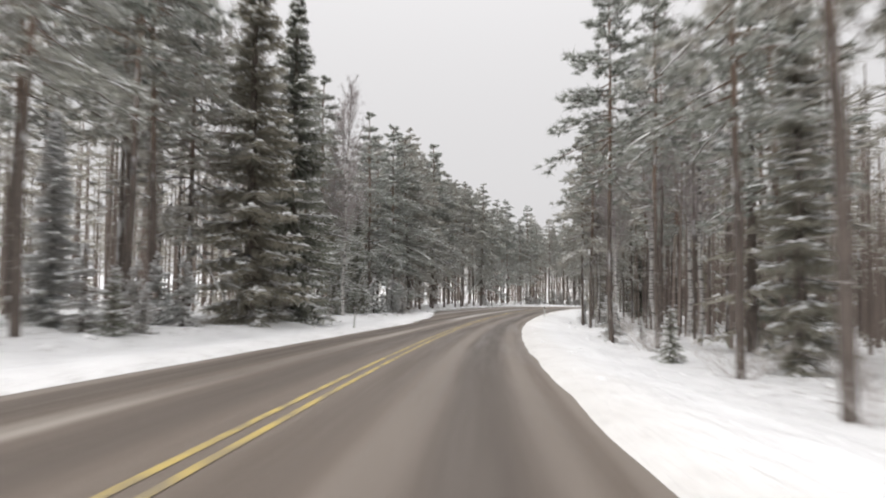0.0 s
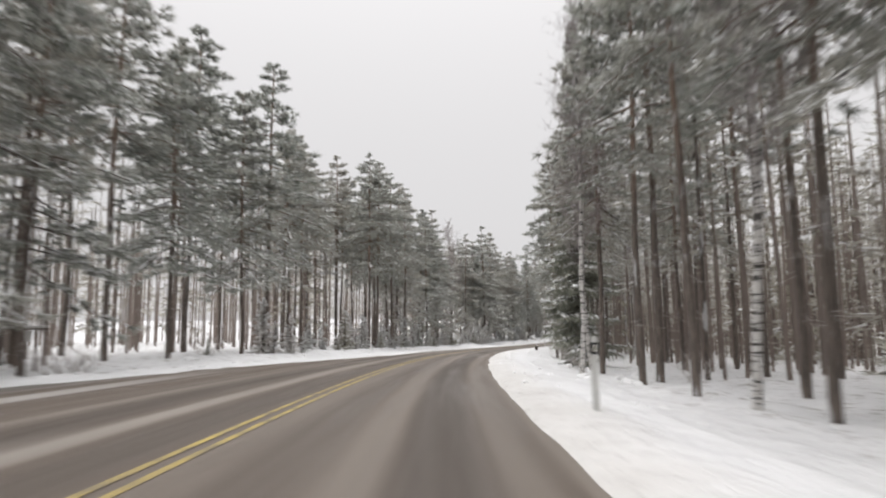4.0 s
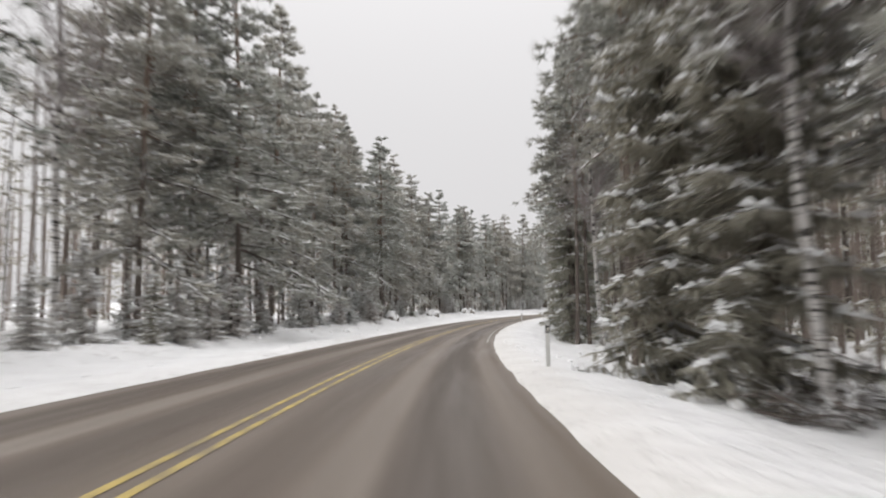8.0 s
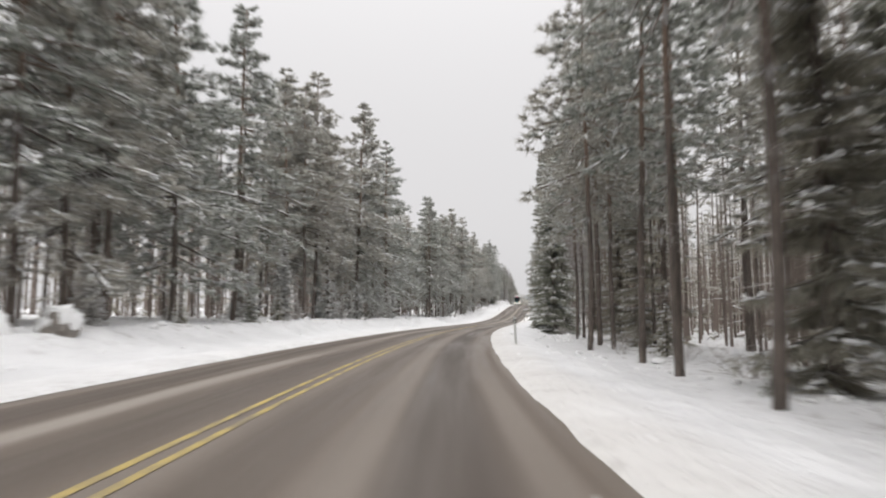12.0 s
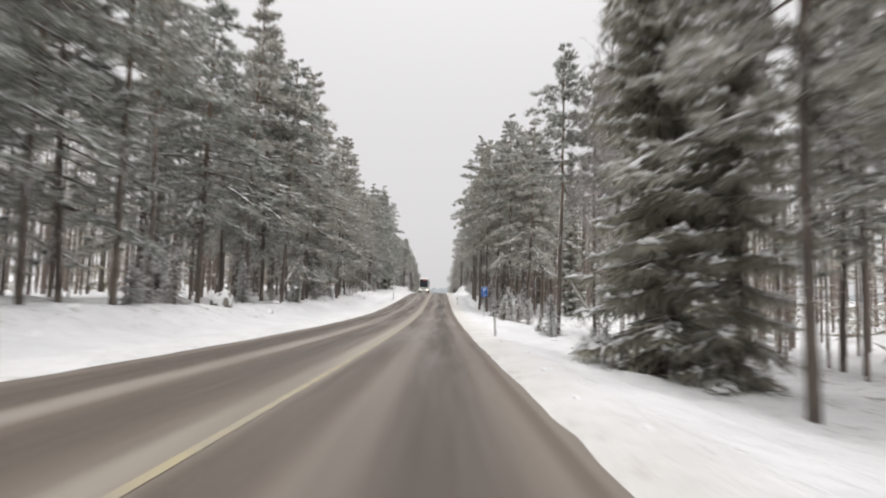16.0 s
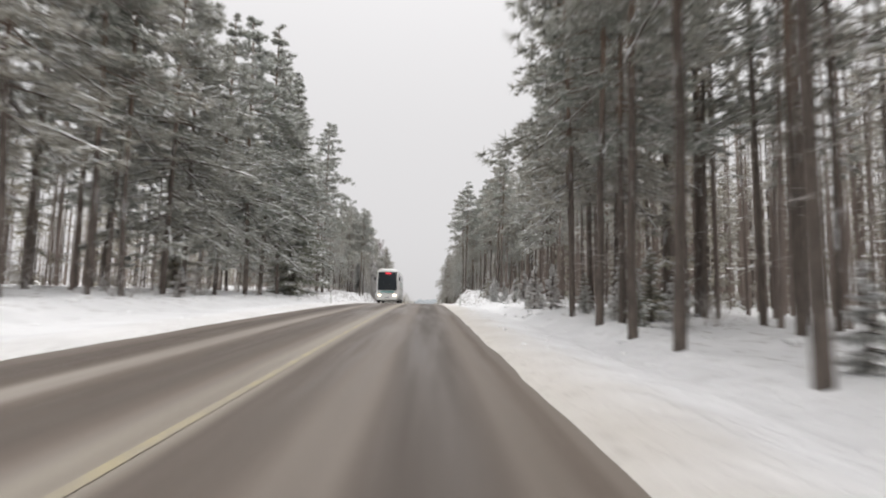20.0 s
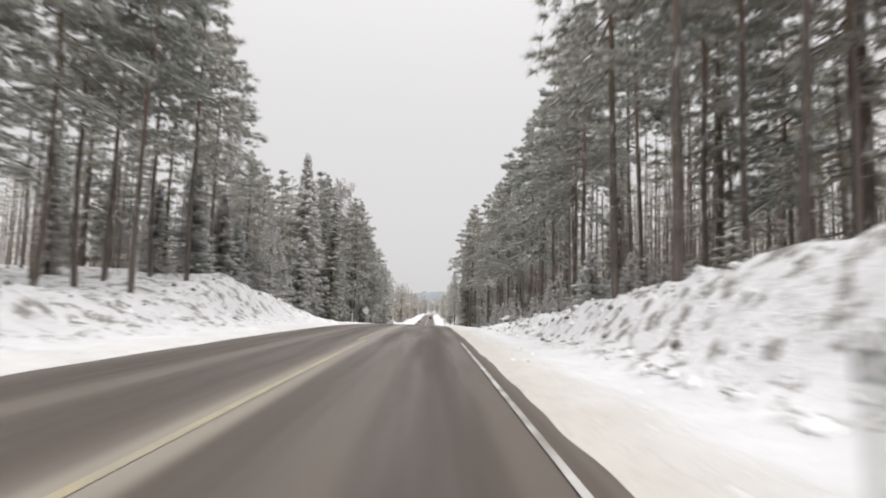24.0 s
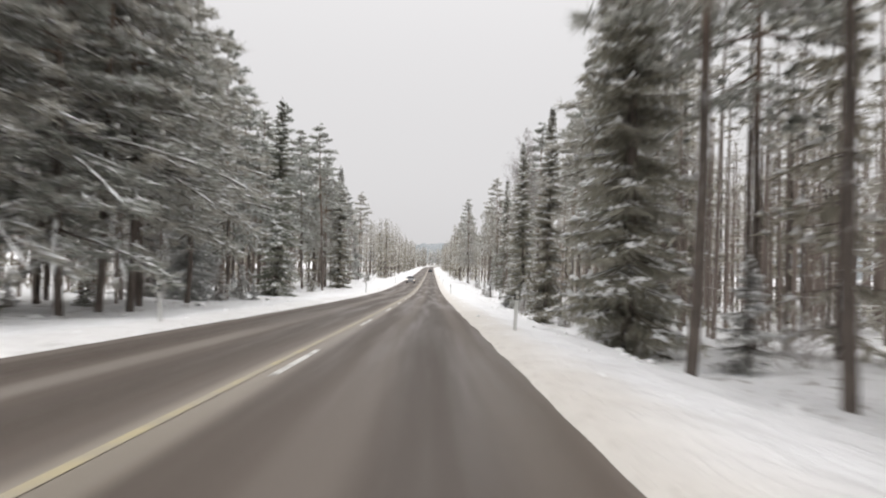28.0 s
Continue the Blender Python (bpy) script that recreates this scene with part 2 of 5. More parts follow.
def add_tube(bm, r0, r1, length, at=(0, 0, 0), turn=None, sides=12):
    m = Matrix.Translation(at) @ (turn if turn else Matrix.Identity(4)) @ Matrix.Translation((0, 0, length / 2))
    bmesh.ops.create_cone(bm, cap_ends=True, segments=sides, radius1=r0, radius2=r1, depth=length, matrix=m)
    return bm


# ---- the ground and the road ----
# heights over the road, by seconds of drive: the forest's edge and the ground behind it
RIGHT_BANK = ((-9, -.6, -.7), (2, -.6, -.7), (8, -.6, -.8), (13, -.6, -.8), (17, -.6, -.8), (19, -.35, -.4), (21, .0, .1), (22.6, .2, .4), (23.2, .7, .9), (23.8, 1.9, 1.9),
              (24.3, 2.5, 2.3), (24.8, 1.9, 2.0), (25.3, 1.1, 1.5), (26, .5, .8), (27, -.1, .2), (28, -.7, -.5), (29, -.9, -.8), (34, -.5, -.5), (140, 0, 0))
LEFT_BANK = ((-9, .2, .4), (0, .2, .4), (5.5, .2, .3), (8, .3, .5), (11, .6, .8), (13, .8, 1.0), (17, .9, 1.1), (20, .6, .8), (22.5, .3, .8), (23.6, .9, 1.4), (24.5, 2.0, 2.6), (25.05, 1.1, 1.8),
             (25.6, 2.8, 3.1), (26.1, 1.8, 2.1), (26.8, .5, .8), (28, -.1, .1), (30, -.3, -.2), (140, 0, 0))


# the lay-by on the left: metres along the road, reach of its asphalt
LAY_BY = ((44, 4.9), (50, 5.4), (56, 6.4), (60, 7.7), (66, 9.5), (74, 10.7), (84, 11.2), (96, 10.8), (108, 9.0), (120, 6.2), (128, 4.9))


def left_edge(s):
    return np.interp(s, *zip(*LAY_BY))


def profile(s, d):
    """Ground height over the road's own height."""
    t = np.asarray(s, float) / SPEED
    rt, re, rf = zip(*RIGHT_BANK)
    lt, le, lf = zip(*LEFT_BANK)
    er, fr, el, fl = np.interp(t, rt, re), np.interp(t, rt, rf), np.interp(t, lt, le), np.interp(t, lt, lf)
    d = np.asarray(d, float)

    def run(x, stations):
        out = np.full(np.broadcast(x, t).shape, 0.0)
        for (x0, h0), (x1, h1) in zip(stations, stations[1:]):
            k = np.clip((x - x0) / (x1 - x0), 0, 1)
            k = k * k * (3 - 2 * k)
            out = np.where(x >= x0, h0 + (h1 - h0) * k, out)
        return out

    high_r, high_l = np.clip(er / 2, 0, 1), np.clip(el / 2, 0, 1)
    right = run(d, ((0, -.12), (3.5, -.12), (4.05, .02), (4.6, .05), (5.8, -.10 + 0 * er), (7.0, -.35 + high_r * .5), (8.8, er), (14, fr), (60, fr + .2)))
    left = run(np.maximum(-d - (left_edge(s) - 4.9), 0), ((0, -.12), (4.0, -.12), (4.6, .02), (5.3, .06), (6.6, -.08 + 0 * el), (7.8, -.18 + high_l * .5), (10.2, el), (16, fl), (60, fl + .2)))
    return np.where(d >= 0, right, left)


def lumps(x, y):
    """Soft unevenness of the snow."""
    return (np.sin(x * .9 + 1.3 * np.sin(y * .7)) * np.sin(y * 1.1 + .8 * np.sin(x * .5)) * .5 + np.sin(x * 2.3 + y * 1.7) * np.sin(y * 2.9 - x * 1.1) * .3)


LOWLAND = float(LINE[_i0:_i0 + 1500, 2].min()) - 6.0


def ground_at(s, d, rough=True):
    p, r = line_at(s)
    d = np.asarray(d, float)
    out = p + r * d[..., None]
    far = np.clip((np.abs(d + .3) - 4.3) / 3, 0, 1)
    if rough:
        s = np.broadcast_to(s, d.shape)
        heap = np.interp(s, (495, 512, 560, 585), (0, 1, 1, 0)) * np.clip((np.abs(d) - 6) / 1.5, 0, 1) * np.clip((14 - np.abs(d)) / 2, 0, 1)
        out[..., 2] += lumps(out[..., 0], out[..., 1]) * (.03 + .13 * far + .1 * heap) + far * .05 * lumps(out[..., 0] * 1.9 + 7, out[..., 1] * 1.9) + heap * .14 * lumps(out[..., 0] * 2.7, out[..., 1] * 2.7)
    out[..., 2] += profile(s, d)
    away = np.clip((np.abs(d) - 110) / 60, 0, 1)
    out[..., 2] += (LOWLAND - out[..., 2]) * away * away * (3 - 2 * away)
    return out


def sheet(name, ss, dd, lift, mats):
    sg, dg = np.meshgrid(ss, dd, indexing="ij")
    v = lift(sg, dg).reshape(-1, 3)
    a = np.arange(len(ss) * len(dd)).reshape(len(ss), len(dd))
    f = np.stack([a[:-1, :-1], a[:-1, 1:], a[1:, 1:], a[1:, :-1]], -1).reshape(-1, 4)
    me = mesh_of(name, v, f, mats, smooth_shade=True)
    uv = me.uv_layers.new(name="UVMap")
    flat = np.stack([dg.reshape(-1), sg.reshape(-1)], -1)[f.reshape(-1)]
    uv.data.foreach_set("uv", flat.astype(np.float32).reshape(-1))
    return me


near_s = np.concatenate([np.arange(-120, 495, 1.0), np.arange(495, 600, .5), np.arange(600, 760, 1.0), np.arange(760, 1400, 6.0), np.arange(1400, 2500, 40.0)])
cols_r = np.concatenate([[0, 1.5, 3.0], np.arange(3.3, 6, .3), np.arange(6, 13, .45), np.arange(13, 16.5, .8), [18, 21, 25, 30, 40, 60, 80, 110, 130, 150, 172, 200]])
cols_l = np.concatenate([[1.5, 3.0], np.arange(3.9, 6.9, .3), np.arange(7, 17, .7), [19, 22, 26, 32, 42, 60, 80, 110, 130, 150, 172, 300, 900]])
cols = np.concatenate([-cols_l[::-1], cols_r])
tagged(new("ground", sheet("ground", near_s, cols, ground_at, [M_GROUND])), "uneven snow-covered verge and forest floor beside the road", "snow", kind="structure")

plain_v = np.array([(-3500, -3000, LOWLAND - .05), (4500, -3000, LOWLAND - .05), (4500, 4500, LOWLAND - .05), (-3500, 4500, LOWLAND - .05)])
tagged(new("far_ground", mesh_of("far_ground", plain_v, np.array([[0, 1, 2, 3]]), [M_SNOW_PLAIN])), "wide snowy land behind the forest", "snow", kind="structure")


def road_lift(s, d):
    p, r = line_at(s)
    out = p + r * d[..., None]
    out[..., 2] -= .012 * np.abs(d) * .5
    wob = np.clip(np.abs(d) - 4, 0, 1)
    out[..., 2] -= wob * .2
    return out


road_s = np.concatenate([np.arange(-120, 760, 2.0), np.arange(760, 2500, 15.0)])
tagged(new("road", sheet("road", road_s, np.array([-4.9, -4.3, -3, -1.5, 0, 1.5, 3, 4.2, 4.8]), road_lift, [M_ASPHALT])),
       "damp grey-brown asphalt road with salt streaks", "road", kind="structure")


def lay_by_lift(s, d):
    p, r = line_at(s)
    out = p + r * d[..., None]
    out[..., 2] += .004 - .006 * np.abs(d) - .3 * np.clip((np.abs(d) - left_edge(s)) / .5, 0, 1)
    return out


tagged(new("lay_by", sheet("lay_by", np.arange(42, 131, 2.0), -np.concatenate([[3.0], np.arange(4.0, 12.3, .5)])[::-1], lay_by_lift, [M_ASPHALT])),
       "salt-streaked asphalt lay-by widening out beside the road", "road", kind="structure")


# ---- trees ----
def tube_rings(points, radii, sides):
    """A tapered tube along points: vertices and triangles."""
    v, f = [], []
    a = np.arange(sides) * 2 * np.pi / sides
    for k, (p, r) in enumerate(zip(points, radii)):
        v.append(np.stack([p[0] + r * np.cos(a), p[1] + r * np.sin(a), np.full(sides, p[2])], 1))
        if k:
            i, j = (k - 1) * sides + np.arange(sides), (k - 1) * sides + (np.arange(sides) + 1) % sides
            f += [np.stack([i, j, j + sides], 1), np.stack([i, j + sides, i + sides], 1)]
    return np.concatenate(v), np.concatenate(f)


def blades(base, way, width, side):
    """Thin triangles from base along way; side gives the direction of their width."""
    n = len(base)
    side = side / (np.linalg.norm(side, axis=1, keepdims=True) + 1e-9) * np.reshape(width, (-1, 1)) * .5
    v = np.stack([base - side, base + side, base + way], 1).reshape(-1, 3)
    return v, np.arange(3 * n).reshape(n, 3)


def sticks(a, b, r):
    """Thin three-sided twigs from points a to points b."""
    w = b - a
    u = np.cross(w, np.array([.31, .87, .38]))
    u /= np.linalg.norm(u, axis=1, keepdims=True) + 1e-9
    q = np.cross(w, u)
    q /= np.linalg.norm(q, axis=1, keepdims=True) + 1e-9
    r = np.reshape(r, (-1, 1))
    v = np.stack([a + u * r, a - u * r * .5 + q * r * .87, a - u * r * .5 - q * r * .87, b], 1).reshape(-1, 3)
    k = np.arange(len(a))[:, None] * 4
    return v, np.concatenate([k + [0, 1, 3], k + [1, 2, 3], k + [2, 0, 3]])


def joined(pieces):
    v, f, n = [], [], 0
    for a, b in pieces:
        v.append(a), f.append(b + n)
        n += len(a)
    return np.concatenate(v), np.concatenate(f)


def pads(centre, along, across, up):
    """Lumps of snow: uneven eight-sided bodies with the given half axes."""
    v = np.stack([centre + along, centre + across, centre - along * .8, centre - across, centre + up, centre - up * .5], 1).reshape(-1, 3)
    k = np.arange(len(centre))[:, None] * 6
    ring = ((0, 1), (1, 2), (2, 3), (3, 0))
    return v, np.concatenate([k + [a, b, 4] for a, b in ring] + [k + [b, a, 5] for a, b in ring])


def spruce_shape(rng, h, spread=.17, low=.03, step=.46, per=7, stations=9, snowy=1.0, fine=1.0, lumpy=True, twigs=3):
    """Trunk, crown and snow of a spruce, as vertices and triangles."""
    zz = np.linspace(0, h, 7)
    trunk = tube_rings(np.stack([zz * 0, zz * 0, zz - .25 * (zz == 0)], 1), .012 * h * (1 - zz / h) + .015, 7)
    crown, snow, wood = [], [], []
    young = min(1.0, h / 8)
    z = low * h + .15
    levels = []
    while z < h * .985:
        levels.append(z)
        z += step * (0.75 + .5 * rng.random()) * (1.15 - .6 * z / h) * max(.5, h / 14)
    zb = np.clip(np.repeat(levels, per) + rng.normal(0, .1, len(levels) * per), .1, h * .985)
    n = len(zb)
    az = rng.random(n) * 2 * np.pi
    k = zb / h
    reach = spread * h * np.clip(1 - k, 0, 1) ** .88 * np.clip(.5 + k * 6, 0, 1) * (.62 + .5 * rng.random(n)) + .12 * young
    out = np.stack([np.cos(az), np.sin(az), np.zeros(n)], 1)
    across = np.stack([-np.sin(az), np.cos(az), np.zeros(n)], 1)
    up = np.array([0, 0, 1.0])
    droop = .36 - .48 * k + rng.normal(0, .08, n)
    start = np.stack([np.zeros(n), np.zeros(n), zb], 1)

    def along(u):
        sag = -droop * 1.7 * u + droop * .75 * u * u
        return start + out * (reach * u)[:, None] + up * (reach * sag)[:, None]

    wood.append(sticks(start, along(np.full(n, .95)), .012 + reach * .006))
    for j in range(stations):
        u = np.full(n, (j + .6) / stations) + rng.normal(0, .04, n)
        p = along(u)
        half = np.minimum(reach * .42, .68) * (1.14 - .8 * u) + .10 * young
        for sgn in (-1, 1):
            for q in range(twigs):
                w = across * (sgn * half * (.55 + .6 * rng.random(n)))[:, None] + out * (half * (.35 + .7 * rng.random(n)))[:, None]
                w = w - up * (half * (.15 + .65 * rng.random(n)))[:, None]
                tilt = out + up * rng.normal(-.35, .6, n)[:, None]
                crown.append(blades(p, w, (half * .11 + .02 * young) * fine, tilt))
        for q in range(twigs):
            hang = -up * (half * (.4 + .6 * rng.random(n)))[:, None] + (out * rng.normal(0, .35, n)[:, None] + across * rng.normal(0, .45, n)[:, None]) * half[:, None]
            crown.append(blades(p, hang, (half * .12 + .02 * young) * fine, out + across * rng.normal(0, .7, n)[:, None]))
        if j >= 1:
            # a ridge of snow lies along the limb, broken here and there, and some on its side twigs
            nxt = along(np.minimum(u + 1.15 / stations, 1.03))
            way = (nxt - p) * .5
            for q in range(3 if lumpy else 0):
                pick = rng.random(n) < (.20 + .34 * u) * snowy
                size = (.06 + .09 * rng.random(n) ** 2) * (.35 + .65 * young) * (.6 + .8 * u)
                c = (p + nxt) * .5 + across * (half * .30 * rng.normal(0, 1, n))[:, None] + up * (size * .5)[:, None]
                tilt = across + out * rng.normal(0, .3, n)[:, None] - up * rng.normal(0, .3, n)[:, None]
                snow.append(pads(c[pick], way[pick], (tilt * (size * .62)[:, None])[pick], (up * (size * .5)[:, None])[pick]))
            pick = rng.random(n) < .42 * snowy
            q, hp, m = p[pick] + up * (.03 * young + .01), half[pick], int(pick.sum())
            for sgn in (-1, 1):
                w = across[pick] * (sgn * hp * (.4 + .45 * rng.random(m)))[:, None] + out[pick] * (hp * (.3 + .4 * rng.random(m)))[:, None] - up * (hp * (.12 + .3 * rng.random(m)))[:, None]
                snow.append(blades(q, w, (hp * .14 + .035 * young) * fine, out[pick] * .7 + up * rng.normal(.4, .5, m)[:, None]))
    tip = along(np.full(n, 1.0))
    for q in range(2):
        back = along(np.full(n, .72))
        crown.append(blades(back, (tip - back) * 1.25 + across * (reach * .07 * rng.normal(0, 1, n))[:, None], (np.minimum(reach * .09, .12) + .04 * young) * fine, across))
    if lumpy:
        pick = rng.random(n) < .5 * snowy
        size = .08 * young * (.5 + rng.random(n)) + .012
        way = out + across * rng.normal(0, .35, n)[:, None] - up * (droop * .9)[:, None]
        snow.append(pads((along(np.full(n, .95)) + up * (size * .3)[:, None])[pick], (way * (size * 1.7)[:, None])[pick], (across * size[:, None])[pick], (up * (size * .55)[:, None])[pick]))
    return joined([trunk] + wood), joined(crown), joined(snow)


def pine_shape(rng, h, bare=.5, spread=2.0, count=40, tufts=14, needles=22, snowy=1.0, dead=26, thick=1.0, rings=9, sides=8, lumpy=True, taper=.82):
    """Trunk with its limbs, needle crown, snow and dead lower branches of a tall Scots pine."""
    zz = np.linspace(0, h * .97, rings)
    bend = np.cumsum(rng.normal(0, .05, (rings, 2)), 0)
    bend[0] = 0
    line = np.column_stack([bend, zz - .25 * (zz == 0)])
    trunk = tube_rings(line, .0060 * h * (1 - zz / h) ** .8 + .02, sides)
    up = np.array([0, 0, 1.0])

    def on(z):
        return np.stack([np.interp(z, zz, line[:, 0]), np.interp(z, zz, line[:, 1]), z], 1)

    # limbs stand in loose whorls, five or so at a level
    whorl = np.floor(np.arange(count) / 5) * 5 + 2.5 if lumpy else np.arange(count) + .5
    k = np.clip((whorl + rng.normal(0, 1.3, count)) / count, 0, .995) ** .88
    zb = h * (bare + (1 - bare) * k * .97)
    az = np.arange(count) * 2.4 + rng.normal(0, .5, count)
    reach = spread * (.10 + 1.2 * np.clip(1 - k, 0, 1) ** taper) * np.clip(.7 + k * 1.6, 0, 1) * (.65 + .5 * rng.random(count))
    lift = -.34 + .85 * k + rng.normal(0, .1, count)
    out = np.stack([np.cos(az), np.sin(az), lift], 1)
    flat = np.stack([-np.sin(az), np.cos(az), 0 * az], 1)
    a = on(zb)

    def limb(u):
        return a + out * (reach * u)[:, None] - up * (reach * .16 * u * u)[:, None]

    mid = limb(np.full(count, .55))
    wood = [sticks(a, mid, .020 + .012 * reach), sticks(mid - (mid - a) * .06, limb(np.full(count, 1.0)), .012 + .006 * reach)]
    crown, snow = [], []
    for j in range(tufts):
        u = .22 + .80 * (j + rng.random(count)) / tufts
        sgn = 1 if j % 2 else -1
        fan = sgn * np.abs(rng.normal(.22, .13, count)) * reach * (1.15 - .65 * u)
        root = limb(np.maximum(u - .12, .05))
        c = limb(u) + flat * fan[:, None] + rng.normal(0, 1, (count, 3)) * (np.array([.10, .10, .13]) * (reach * .3 + .15)[:, None]) - up * (np.abs(fan) * .15)[:, None]
        if lumpy:
            wood.append(sticks(root, c, .009 + 0 * u))
        aim = out * .75 + flat * (sgn * .5) + up * .12
        aim = aim / np.linalg.norm(aim, axis=1, keepdims=True)
        size = (.30 + .18 * rng.random(count)) * np.minimum(.45 + .32 * reach, 1.25) * thick
        for q in range(needles):
            w = rng.normal(0, .62, (count, 3)) * np.array([1, 1, .62]) + aim * .75
            w = w / np.linalg.norm(w, axis=1, keepdims=True)
            crown.append(blades(c - w * (size * .2)[:, None], w * (size * (.8 + .5 * rng.random(count)))[:, None], size * (.13 if lumpy else .17), np.cross(w, rng.normal(0, 1, (count, 3)))))
        pick = rng.random(count) < .75 * snowy
        m, sz = int(pick.sum()), size[pick]
        for q in range(4 if lumpy else 2):
            w = rng.normal(0, .42, (m, 3)) * np.array([1, 1, .3]) + aim[pick] - up * .16
            w = w / np.linalg.norm(w, axis=1, keepdims=True)
            snow.append(blades(c[pick] + up * .07 * thick - w * (sz * .4)[:, None], w * (sz * 1.25)[:, None], sz * (.11 if lumpy else .16), np.cross(w, rng.normal(0, .6, (m, 3)) + up)))
        if lumpy:
            pick = rng.random(count) < .26 * snowy
            sz = size[pick] * (.6 + .6 * rng.random(int(pick.sum())))
            snow.append(pads(c[pick] + up * .05, aim[pick] * (sz * .75)[:, None], flat[pick] * (sz * .15)[:, None], up * (sz * .11)[:, None]))
    if lumpy:
        # snow lies in long ridges on the limbs
        for u0, u1 in ((.18, .5), (.42, .75), (.68, 1.02)):
            p, q = limb(np.full(count, u0)), limb(np.full(count, u1))
            pick = rng.random(count) < .7 * snowy
            snow.append(pads(((p + q) * .5 + up * .05)[pick], ((q - p) * .52)[pick], (flat * .07)[pick], np.tile(up * .05, (int(pick.sum()), 1))))
    brush = None
    if dead:
        # dead lower branches with frosted twigs
        zs = h * (.08 + (bare + .06) * rng.random(dead))
        az2 = rng.random(dead) * 7
        sa = on(zs)
        way = np.stack([np.cos(az2), np.sin(az2), rng.normal(-.15, .2, dead)], 1)
        far = .5 + 1.7 * rng.random(dead) * np.clip(zs / (h * bare + .1), .3, 1)
        sb = sa + way * far[:, None]
        bits = [sticks(sa, sb, .011 + 0 * zs)]
        for q in range(7):
            u = .25 + .75 * rng.random(dead)
            p = sa + (sb - sa) * u[:, None]
            side = way * .5 + np.stack([-np.sin(az2), np.cos(az2), 0 * az2], 1) * rng.choice((-1, 1), dead)[:, None] + rng.normal(0, .25, (dead, 3))
            bits.append(sticks(p, p + side * (far * .32)[:, None], .0055 + 0 * u))
        brush = joined(bits)
    return joined([trunk] + wood), joined(crown), joined(snow), brush


def birch_shape(rng, h, count=60, twigs=16):
    """White trunk and the fine bare twigs of a birch."""
    zz = np.linspace(0, h * .96, 9)
    bend = np.cumsum(rng.normal(0, .09, (9, 2)), 0)
    bend[0] = 0
    line = np.column_stack([bend, zz - .25 * (zz == 0)])
    trunk = tube_rings(line, .0062 * h * (1 - zz / h) ** .85 + .012, 7)
    k = np.sort(rng.random(count))
    zb = h * (.26 + .70 * k)
    a = np.stack([np.interp(zb, zz, line[:, 0]), np.interp(zb, zz, line[:, 1]), zb], 1)
    az = rng.random(count) * 2 * np.pi
    reach = h * .17 * (1.10 - k) ** .7 * (.6 + .6 * rng.random(count))
    out = np.stack([np.cos(az) * .55, np.sin(az) * .55, 1.0 + .3 * rng.random(count)], 1)
    b = a + out * reach[:, None]
    fine = [sticks(a, b, .011 + .006 * reach)]
    for j in range(twigs):
        u = .2 + .8 * rng.random(count)
        p = a + (b - a) * u[:, None]
        w = rng.normal(0, 1, (count, 3)) * np.array([.45, .45, .3]) + out * .65
        q = p + w * (reach * (.22 + .32 * rng.random(count)))[:, None]
        fine.append(sticks(p, q, .009 + 0 * u))
        for _ in range(3):
            p2 = p + (q - p) * (.2 + .8 * rng.random(count))[:, None]
            w2 = rng.normal(0, 1, (count, 3)) * .5 + out * .45 - np.array([0, 0, .15])
            fine.append(sticks(p2, p2 + w2 * (reach * .22)[:, None], .009 + 0 * u))
    return trunk, joined(fine), None


def tree_thing(name, shape, mats, label, category="tree", group=""):
    """One tree: an empty at its foot with trunk, crown and snow."""
    root = tagged(new(name), label, category, group or name.replace("_", " ") + " trees along the road")
    for part_name, geo, mat in zip(("trunk", "crown", "snow", "dead_brush"), shape, (*mats, M_FROST_TWIG)):
        if geo is not None:
            made = part(part_name, mesh_of(name + "_" + part_name, geo[0], geo[1], [mat], smooth_shade=part_name == "trunk"), None, root)
            if part_name != "trunk":
                tagged(made, kind="stuff")
    return root


rng = np.random.default_rng(7)
FROSTED_MATS = (M_SPRUCE_BARK, M_FROSTED, M_SNOW)
PINE_MATS, SPRUCE_MATS, BIRCH_MATS = (M_PINE_BARK, M_PINE, M_SNOW), (M_SPRUCE_BARK, M_SPRUCE, M_SNOW), (M_BIRCH_BARK, M_TWIG, None)
L_PINE = "tall Scots pine with a bare trunk and snow-dusted grey-green crown"
L_SPRUCE = "dark green spruce with drooping snow-laden branches down to the ground"
L_BUSHY = "broad Scots pine with snowy limbs reaching far down its trunk"
L_SNOWY = "spruce frosted almost white by snow on every branch"
L_SMALL = "small young spruce loaded with snow at the forest edge"
L_BIRCH = "bare white-stemmed birch with fine frosted twigs"
